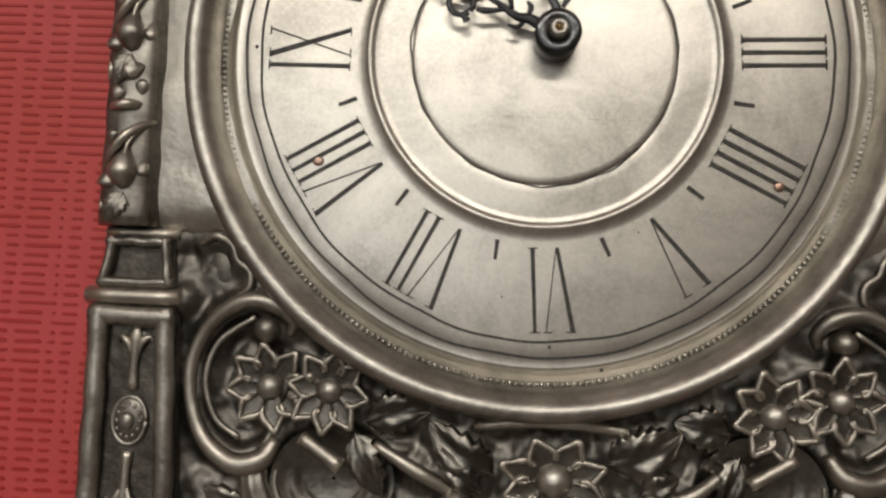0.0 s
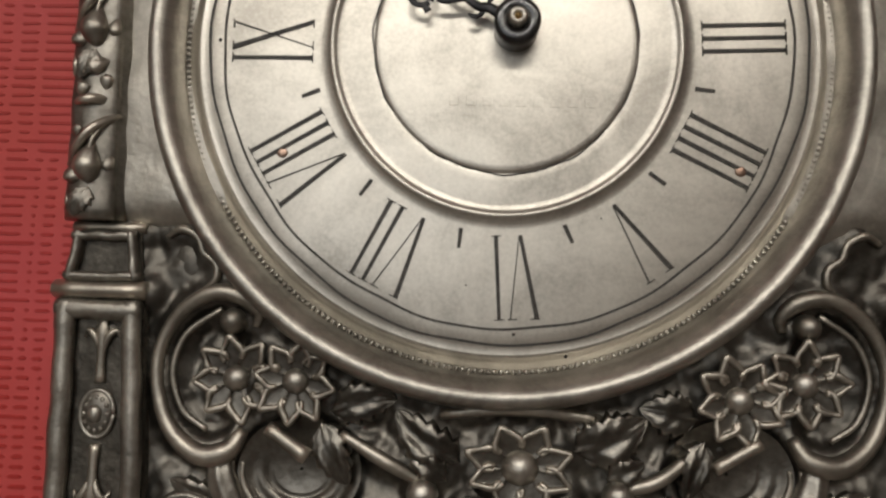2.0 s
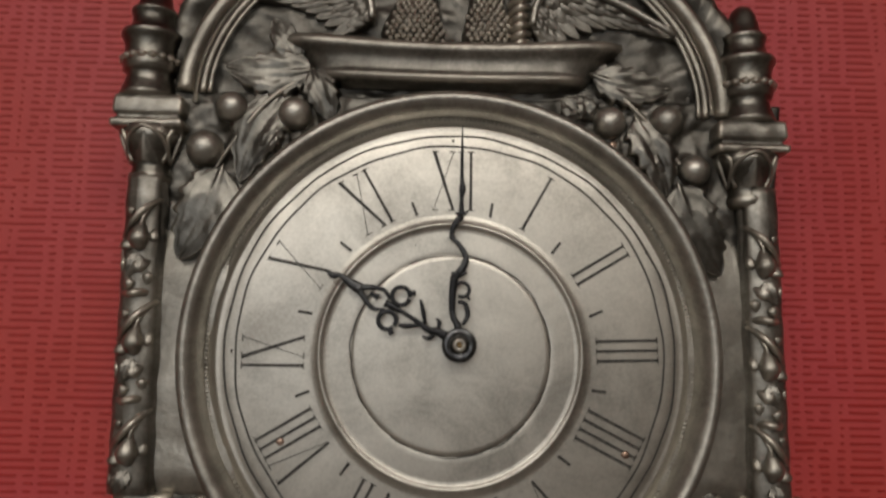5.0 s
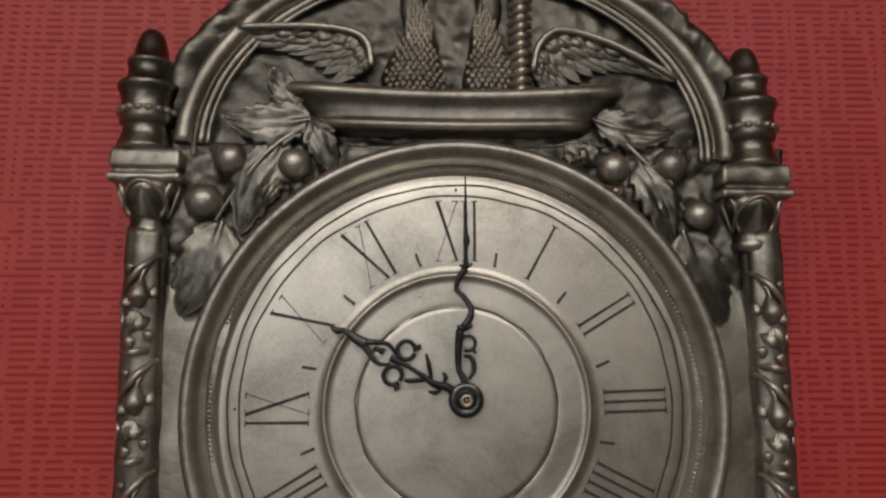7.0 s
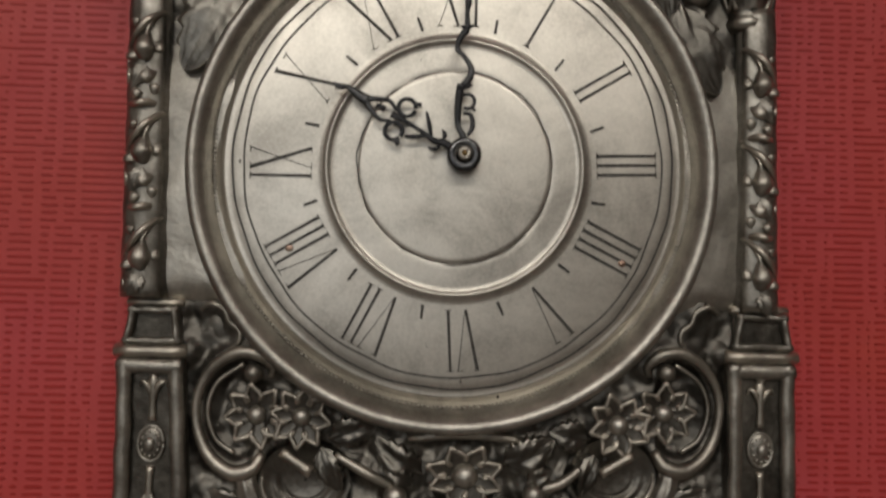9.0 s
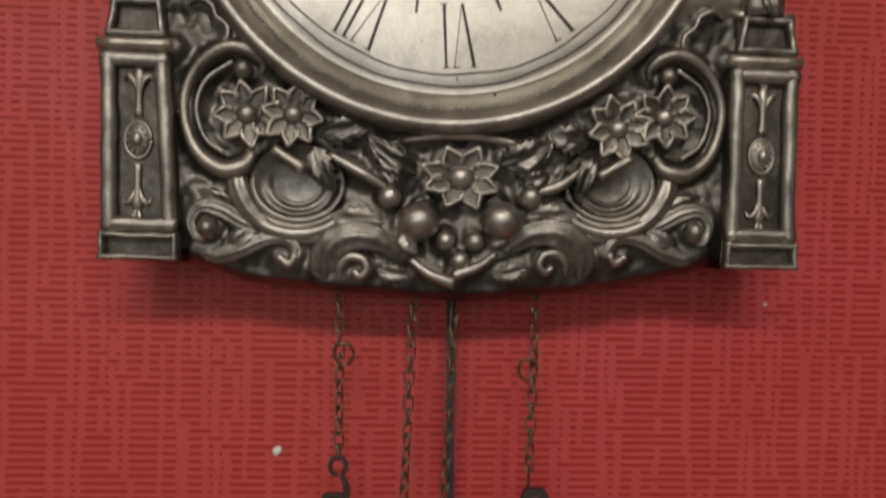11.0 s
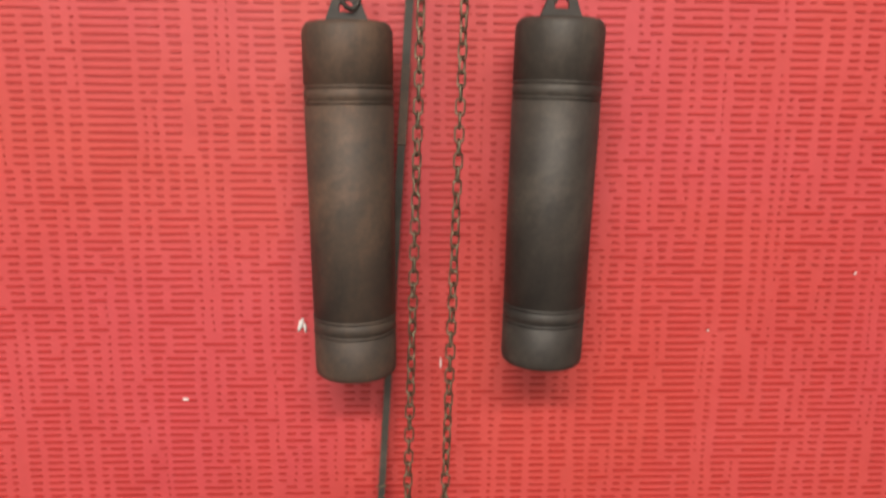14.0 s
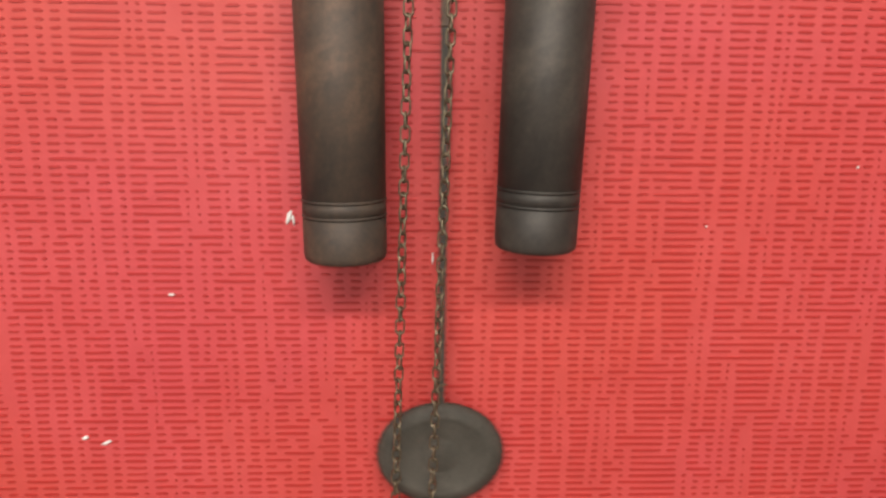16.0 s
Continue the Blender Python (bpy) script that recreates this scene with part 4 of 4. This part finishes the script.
def scrolls(s):
    """C-scrolls and shells of one lower corner; s: -1 or 1."""
    k = (lambda u: u) if s < 0 else (lambda u: 0.0065 - u * 1.005)
    up = 0.0 if s < 0 else 0.005
    q = lambda pts: [(k(p[0]), p[1] + up, *p[2:]) for p in pts]
    twig("scroll", q([(-0.117, -0.141, 0.058, 0.002), (-0.116, -0.134, 0.06, 0.0032), (-0.124, -0.127, 0.062, 0.004), (-0.138, -0.126, 0.062, 0.0038), (-0.153, -0.136, 0.06, 0.0034), (-0.1615, -0.153, 0.059, 0.003), (-0.161, -0.172, 0.059, 0.0032), (-0.153, -0.189, 0.061, 0.004), (-0.139, -0.199, 0.063, 0.005), (-0.126, -0.197, 0.063, 0.0048), (-0.12, -0.188, 0.06, 0.0028)]), label="rolled C-shaped scroll")
    twig("scroll_lip", q([(-0.134, -0.133, 0.057, 0.0014), (-0.15, -0.145, 0.057, 0.0016), (-0.1555, -0.162, 0.057, 0.0016), (-0.15, -0.18, 0.057, 0.0016), (-0.138, -0.189, 0.057, 0.0014)]))
    part("scroll_knob", dome(k(-0.1275), -0.1385 + up, 0.059, 0.0062, 0.0062, 0.007, 7, 16), PEWTER, clock)
    # corner shell beside the dial
    twig("shell_lip", q([(-0.163, -0.1, 0.056, 0.0012), (-0.155, -0.096, 0.058, 0.0022), (-0.147, -0.1, 0.058, 0.002), (-0.144, -0.107, 0.058, 0.0018), (-0.138, -0.112, 0.058, 0.002), (-0.1375, -0.119, 0.058, 0.0018), (-0.143, -0.124, 0.057, 0.0012)]), label="scalloped shell edge")
    part("shell_hollow", dome(k(-0.152), -0.112 + up, 0.05, 0.011, 0.014, 0.005, 6, 18), GROUND, clock)
    # lower shell: nested rims
    for j, (r, t) in enumerate(((0.036, 0.0036), (0.031, 0.002), (0.0265, 0.0018))):
        pts = [(k(-0.094 + r * math.cos(radians(a))), -0.206 + up + 0.86 * r * math.sin(radians(a)), 0.0585 - 0.001 * j, t * (0.5 + 0.7 * math.sin(math.pi * (a - 170) / 150))) for a in range(172, 321, 14)]
        twig("shell_rim", pts, PEWTER if j else POLISH)
    HOLLOWS.append((k(-0.094), -0.206 + up, 0.031, 0.027))
    HOLLOWS.append((k(-0.138), -0.163 + up, 0.019, 0.03))
    rows = []
    for r in np.linspace(0.03, 1.0, 25):
        ripple = 0.0007 * math.sin(r * 22) * (r > 0.5)
        rows.append([at(k(-0.094) + 0.0285 * r * math.cos(a), -0.206 + up + 0.0245 * r * math.sin(a), 0.0515 + 0.005 * r**2.2 * (1 - 0.3 * math.sin(a)) + ripple * max(0.0, 0.35 - math.sin(a))) for a in (2 * math.pi * j / 40 for j in range(40))])
    bm = bmesh.new()
    strip(bm, rows, ring=True)
    part("shell_bowl", bm, DUSK, clock, "dished shell with nested ridges")
    part("shell_root", fluted(q([(-0.131, -0.197, 0.058, 0.0045), (-0.1285, -0.211, 0.059, 0.0062), (-0.121, -0.2245, 0.0585, 0.0056), (-0.1075, -0.2355, 0.057, 0.0046), (-0.088, -0.2395, 0.056, 0.0036), (-0.068, -0.2365, 0.056, 0.0026)]), 2, crown=0.9), POLISH, clock, "smooth horn-shaped root of the shell")
    # curl in the corner
    part("curl", fluted(q([(-0.108, -0.2365, 0.055, 0.0022), (-0.124, -0.232, 0.057, 0.0052), (-0.139, -0.2235, 0.058, 0.0062), (-0.151, -0.222, 0.0585, 0.0048), (-0.157, -0.2305, 0.059, 0.0032), (-0.1535, -0.24, 0.06, 0.0026), (-0.147, -0.2415, 0.061, 0.002)]), 3), PEWTER, clock, "small acanthus curl round a bud")
    part("curl_leaf", leaf_mesh(k(-0.128), -0.224 + up, k(-0.154), -0.212 + up, 0.006, 0.056, 0.005, 3), DUSK, clock)
    part("bud", dome(k(-0.1465), -0.235 + up, 0.06, 0.0062, 0.007, 0.0075, 7, 16), PEWTER, clock)
    part("curl", fluted(q([(-0.154, -0.247, 0.055, 0.0025), (-0.142, -0.2515, 0.057, 0.005), (-0.127, -0.2475, 0.058, 0.0052), (-0.113, -0.241, 0.058, 0.0044), (-0.1, -0.2405, 0.058, 0.0036), (-0.0935, -0.2475, 0.0585, 0.0032), (-0.0965, -0.2545, 0.059, 0.0028)]), 2), PEWTER, clock)
    twig("curl_tip", q([(-0.0935, -0.25, 0.0595, 0.003), (-0.0975, -0.2555, 0.06, 0.0028), (-0.104, -0.251, 0.06, 0.0026)]))
    part("leaf", leaf_mesh(k(-0.135), -0.248 + up, k(-0.118), -0.234 + up, 0.006, 0.057, 0.005, 4), PEWTER, clock)
    # great curls at the middle
    hood = q([(-0.0755, -0.2655, 0.054, 0.006), (-0.0765, -0.254, 0.057, 0.0088), (-0.0705, -0.243, 0.06, 0.0092), (-0.0585, -0.2375, 0.0615, 0.0088), (-0.0445, -0.239, 0.0605, 0.0078), (-0.0335, -0.2455, 0.0585, 0.0055), (-0.0275, -0.2505, 0.057, 0.0025)])
    part("great_curl", fluted(hood, 2), PEWTER, clock, "broad fluted acanthus curl")
    part("curl_lip", sweep([(p[0] + (0.001 if s < 0 else -0.001), p[1] + 0.008 * (1 - 0.12 * i), p[2] + 0.001, 0.0017) for i, p in enumerate(hood[2:6])], 5, 8), PEWTER, clock)
    twig("great_curl", q([(-0.067, -0.264, 0.056, 0.002), (-0.0665, -0.256, 0.058, 0.003), (-0.061, -0.2505, 0.059, 0.0034), (-0.053, -0.2515, 0.06, 0.003), (-0.05, -0.2575, 0.06, 0.003), (-0.054, -0.262, 0.06, 0.0026), (-0.0585, -0.259, 0.06, 0.002)]))
    part("leaf", leaf_mesh(k(-0.045), -0.258 + up * 0.4, k(-0.022), -0.262 + up * 0.4, 0.006, 0.056, 0.006, 4), PEWTER, clock)
    part("leaf", leaf_mesh(k(-0.04), -0.229 + up, k(-0.075), -0.226 + up, 0.008, 0.056, 0.006, 5), PEWTER, clock)
    part("leaf", leaf_mesh(k(-0.03), -0.236 + up, k(-0.02), -0.247 + up, 0.005, 0.06, 0.005, 3), POLISH, clock)
    twig("festoon", q([(-0.0235, -0.251, 0.06, 0.002), (-0.012, -0.2595, 0.062, 0.0032), (0.004, -0.2655, 0.061, 0.0038)]), POLISH)


scrolls(-1), scrolls(1)

# ---- bowl, birds and post in the arch ----
def bowl():
    bm = bmesh.new()
    rows = []
    N = 60
    prof = [(0.0, 0.056), (0.001, 0.0625), (0.0035, 0.0675), (0.007, 0.0685), (0.010, 0.067), (0.012, 0.0645), (0.016, 0.064), (0.02, 0.0635), (0.0225, 0.064), (0.0245, 0.067), (0.0275, 0.0672), (0.0295, 0.064), (0.031, 0.052)]
    for i in range(N + 1):
        s = 2 * i / N - 1
        sag = 0.0075 * (1 - s * s)
        lo = -0.005 * (1 - s * s)
        row = []
        for h, d in prof:
            t = h / 0.031
            h *= 1.22
            half = 0.108 - 0.005 * ((t - 0.17) / 0.17) ** 2 if t < 0.34 else 0.1 - 0.021 * ((t - 0.34) / 0.66)
            u = -0.007 + s * (half + 0.007)
            v = 0.2075 - sag * (1 - t) - h + lo * t * 0.2
            row.append(at(u, v, d - 0.012 * s**8))
        rows.append(row)
    strip(bm, rows)
    return part("bowl", bm, PEWTER, clock, "shallow moulded bowl that holds two birds")


bowl()


def bird(s, u, v, slim=1.0):
    """s: 1 faces right, -1 faces left."""
    body = part("bird", sweep([(u - s * 0.002, v - 0.024, 0.05, 0.014 * slim), (u - s * 0.001, v - 0.012, 0.052, 0.0215 * slim), (u, v, 0.053, 0.0188 * slim), (u + s * 0.002, v + 0.014, 0.053, 0.013 * slim), (u + s * 0.002, v + 0.028, 0.053, 0.0092), (u - s * 0.001, v + 0.042, 0.053, 0.009), (u + s * 0.002, v + 0.056, 0.053, 0.0088), (u + s * 0.011, v + 0.063, 0.053, 0.0065), (u + s * 0.02, v + 0.06, 0.052, 0.002)], 5, 18, 0.55), GROUND, clock, "embossed bird with a scaly breast and spread wing")
    bm = bmesh.new()
    rng = random.Random(int(u * 1e4) + 50)
    for i in range(20):
        y = -0.026 + i * 0.0035
        wid = float(np.interp(y, [-0.026, -0.012, 0.0, 0.014, 0.028, 0.045], [0.0165, 0.0195, 0.017, 0.0118, 0.0084, 0.0072])) * slim
        pitch = 0.0044 - 0.001 * min(1.0, max(0.0, y / 0.03))
        n = int(wid / pitch)
        for j in range(-n, n + 1):
            x = (j + 0.5 * (i % 2)) * pitch + rng.uniform(-0.0004, 0.0004)
            q = abs(x) / (wid * 1.1)
            if q > 0.98 or v + y < 0.196:
                continue
            long = 1.0 + 1.1 * min(1.0, max(0.0, (y - 0.004) / 0.02))
            dome(u + x + s * max(0, y) * 0.08, v + y + rng.uniform(-0.0004, 0.0004), 0.0542 + wid * 0.6 * math.sqrt(1 - q * q), 0.0019 * rng.uniform(0.85, 1.1) / long**0.4, 0.0021 * long, 0.0012 * rng.uniform(0.8, 1.2), 3, 8, bm)
    tagged(part("breast_plumage", bm, PEWTER, body), kind="stuff")
    # wing: a rolled upper edge, three overlapping rows of feathers swept outwards
    if s > 0:
        edge = [(-0.061, 0.214), (-0.063, 0.228), (-0.072, 0.237), (-0.095, 0.241), (-0.12, 0.241), (-0.149, 0.24)]
        aims = (218, 186)
    else:
        edge = [(0.046, 0.212), (0.049, 0.228), (0.06, 0.24), (0.078, 0.239), (0.105, 0.229), (0.142, 0.208)]
        aims = (-62, -24)
    line = spline(edge, 8)
    for row, (n, L, w, start) in enumerate(((9, 0.052, 0.005, 0.16), (8, 0.034, 0.0048, 0.14), (7, 0.019, 0.0045, 0.12))):
        for k in range(n):
            t = k / (n - 1)
            p = line[int((start + 0.62 * t) * (len(line) - 1))]
            a = radians(aims[0] + (aims[1] - aims[0]) * t**0.7)
            LL = L * (0.62 + 0.38 * t)
            part("feather", leaf_mesh(p[0], p[1], p[0] + LL * math.cos(a), p[1] + LL * math.sin(a), w, 0.0535 + 0.0022 * row, 0.004, 2, 0.04 * s, 0.06), PEWTER, body)
    part("wing_edge", sweep([(p[0], p[1], 0.0625 - 0.004 * (i / 40) ** 2, 0.0026 - 0.0014 * i / 40) for i, p in enumerate(line[::4])], 3, 9), POLISH, body)
    return body


bird(1, -0.033, 0.217, 1.0)
bird(-1, 0.0165, 0.217, 0.85)
post = part("post", turned([(0, 0.0045), (0.12, 0.0045)], 0.0375, 0.197, 0.057, 14), GROUND, clock, "twisted rope post")
for k in range(18):
    v = 0.199 + k * 0.0062
    part("post_twist", sweep([(0.0298, v - 0.003, 0.0575, 0.0022), (0.0375, v, 0.064, 0.0031), (0.0452, v + 0.003, 0.0575, 0.0022)], 3, 8), PEWTER, post)


back_plate()


# ---- weights, chains, pendulum ----
def iron_weight(name, u, top, low, mat, label, tilt):
    w = new(name)
    r = 0.0278
    H = top - low
    prof = [(0, 0.004), (0, r * 0.88), (0.0016, r * 0.945), (0.005, r * 0.965)]
    for y in (0.0295, 0.0395, H - 0.048, H - 0.0385):       # raised thin bands, each between two cut lines
        k = r * (0.967 if y < 0.1 else 1.0)
        prof += [(y - 0.0019, k), (y - 0.0015, k * 0.975), (y - 0.0007, k * 0.975), (y - 0.0005, k * 1.012), (y + 0.0005, k * 1.012), (y + 0.0007, k * 0.975), (y + 0.0013, k * 0.975), (y + 0.0017, k)]
    prof += [(H - 0.006, r), (H - 0.003, r * 0.97), (H - 0.0005, r * 0.9), (H, r * 0.75), (H - 0.001, r * 0.5), (H - 0.001, 0.002)]
    part("cylinder", turned(prof, 0, -H, 0, 48), mat, w)
    bm = bmesh.new()
    outer = [(-0.0145, -0.002), (-0.0105, 0.008), (-0.0075, 0.0165), (-0.0045, 0.0185), (0.0045, 0.0185), (0.0075, 0.0165), (0.0105, 0.008), (0.0145, -0.002)]
    inner = [(-0.0042, 0.0062), (-0.0045, 0.008), (-0.0042, 0.0105), (-0.002, 0.0128), (0.002, 0.0128), (0.0042, 0.0105), (0.0045, 0.008), (0.0042, 0.0062)]
    for d in (0.0024, -0.0024):
        strip(bm, [[at(a, b, d) for a, b in outer], [at(a, b, d) for a, b in inner]], ring=True)
    for loop_pts in (outer, inner):
        strip(bm, [[at(a, b, 0.0024) for a, b in loop_pts], [at(a, b, -0.0024) for a, b in loop_pts]], ring=True)
    part("lug", bm, IRON_DARK, w, "flat pierced hanging lug", soft=False)
    w.matrix_basis = pose(u * SIZE, -0.036 * SIZE, HIGH + top * SIZE, 0, tilt, 0)
    return tagged(w, label, "clock weight", "weights of the clock")


iron_weight("clock_weight", -0.069, -0.424, -0.648, IRON, "rusty brown cylindrical iron weight hanging from a hook", -0.8)
iron_weight("clock_weight", 0.0628, -0.42, -0.6405, IRON_DARK, "dark iron cylindrical weight hanging from a chain", 1.2)


def link_mesh():
    bm = bmesh.new()
    pts, w, h, r = [], 0.0029, 0.0052, 0.00095
    path = [(w * math.cos(a), (h - w) * (1 if math.sin(a) > 0 else -1) + w * math.sin(a)) for a in (2 * math.pi * (k + 0.5) / 12 for k in range(12))]
    rows = []
    for i, (x, y) in enumerate(path):
        c = Vector((x, y)).normalized()
        rows.append([at(x + c.x * r * math.cos(b), y + c.y * r * math.cos(b), r * math.sin(b)) for b in (2 * math.pi * k / 5 for k in range(5))])
    rows.append(rows[0])
    strip(bm, rows, ring=True)
    bmesh.ops.remove_doubles(bm, verts=bm.verts, dist=1e-6)
    smooth(bm)
    me = bpy.data.meshes.new("link")
    bm.to_mesh(me)
    bm.free()
    me.materials.append(CHAIN)
    return me


LINK = link_mesh()


def chain(u0, v0, u1, v1, label, twist=0.0, seed=1):
    ob = new("chain")
    ob.location = (u0 * SIZE, -0.036 * SIZE, HIGH + v0 * SIZE)
    rng = random.Random(seed)
    n = int((v0 - v1) / 0.0084)
    lean = math.degrees(math.atan2(u1 - u0, v1 - v0)) + 180
    for k in range(n):
        t = (k + 0.5) / n
        li = new("link", LINK)
        li.parent = ob
        spin = (0 if k % 2 else 90) + twist * t + rng.uniform(-14, 14) + 20
        li.matrix_basis = pose((u1 - u0) * t * SIZE, 0, (v1 - v0) * t * SIZE, 0, lean, 0) @ pose(0, 0, 0, 0, 0, spin)
    return tagged(ob, label, "chain", "chains of the clock")


chain(-0.0685, -0.24, -0.0665, -0.383, "old brass link chain that carries a weight", 160, 1)
chain(-0.0195, -0.24, -0.036, -0.92, "old brass link chain hanging free", 500, 2)
chain(0.0075, -0.24, -0.0105, -0.92, "old brass link chain hanging free", 420, 3)
chain(0.0605, -0.24, 0.0585, -0.39, "old brass link chain that carries a weight", 200, 4)


def stop_ring(u, v, side):
    bm = sweep([(u + 0.0062 * math.cos(radians(a)), v + 0.0072 * math.sin(radians(a)), 0.039 + 0.002 * math.sin(radians(a)), 0.001) for a in range(0, 361, 24)], 2, 8)
    ob = part("stop_ring", bm, CHAIN, None)
    ob.location = (0, 0, HIGH)
    return tagged(ob, "thin wire ring threaded through a chain", "ring", "rings on the chains")


stop_ring(-0.0645, -0.314, 1), stop_ring(0.0555, -0.322, -1)


def weight_hook():
    pts = [(-0.0668 + 0.005 * math.cos(radians(a)), -0.3875 + 0.006 * math.sin(radians(a)), 0.037, 0.0015) for a in range(-60, 271, 30)]
    bm = sweep(pts, 3, 8)
    sweep([(-0.0645, -0.393, 0.037, 0.0016), (-0.0615, -0.4, 0.037, 0.0019), (-0.061, -0.409, 0.038, 0.0018), (-0.0645, -0.416, 0.04, 0.0016), (-0.07, -0.414, 0.042, 0.0015), (-0.0715, -0.406, 0.042, 0.001)], 4, 8, 1, bm)
    ob = part("weight_hook", bm, IRON_DARK, None)
    ob.location = (0, 0, HIGH)
    return tagged(ob, "dark bent iron S-shaped hook on a chain", "hook")


weight_hook()
wire = part("weight_wire", sweep([(0.0585, -0.386, 0.036, 0.0008), (0.0585, -0.4, 0.036, 0.0008), (0.0598, -0.407, 0.0365, 0.0008), (0.0585, -0.4105, 0.039, 0.0008), (0.0575, -0.406, 0.036, 0.0008)], 4, 6), IRON_DARK, None)
wire.location = (0, 0, HIGH)
tagged(wire, "thin dark wire loop above a weight", "wire")

pendulum = new("pendulum")
tagged(pendulum, "clock pendulum with a dark flat rod and round bob", "pendulum")
PIVOT = (-0.0028, 0.072)
rod = part("rod", block([(-0.0027, -0.542), (0.0027, -0.542), (0.003, 0.0), (-0.003, 0.0)], -0.0012, 0.0012, 0.0004), BOBMAT, pendulum, "flat dark rod", soft=False)
part("rod_splice", block([(-0.0028, -0.572), (0.003, -0.572), (0.003, -0.52), (-0.0028, -0.52)], -0.002, 0.002, 0.0005), IRON, rod, "rusty iron splice", soft=False)
part("lower_rod", block([(-0.0025, -0.837), (0.0025, -0.837), (0.0027, -0.552), (-0.0027, -0.552)], -0.0012, 0.0012, 0.0004), BOBMAT, pendulum, "", soft=False)
part("rod_pin", sweep([(-0.004, -0.819, 0.0005, 0.0007), (0.004, -0.817, 0.0018, 0.0007)], 2, 6), CHAIN, pendulum)
BOB_V = -0.8715
bob = part("bob", lathe_face([(0.0001, 0.0048), (0.013, 0.0049), (0.0145, 0.0045), (0.016, 0.0048), (0.0315, 0.0055), (0.0335, 0.006), (0.0355, 0.0064), (0.0375, 0.006), (0.043, 0.0042), (0.0462, 0.001), (0.0464, -0.001), (0.043, -0.004), (0.02, -0.006), (0.0001, -0.006)], 0, BOB_V, 64, flat=0.855), BOBMAT, pendulum, "round dull metal bob with a sunk middle")


# ---- what moves ----
def motions():
    rows = []
    for k in range(0, 161):
        t = k / 10
        swing = math.degrees(0.0631 * math.sin(2 * math.pi * (t - 15.973) / 1.699) - 0.0047)
        rows.append((t, pose(PIVOT[0] * SIZE, -0.014 * SIZE, HIGH + PIVOT[1] * SIZE, 0, -swing, 0)))
    walk(pendulum, rows)


motions()
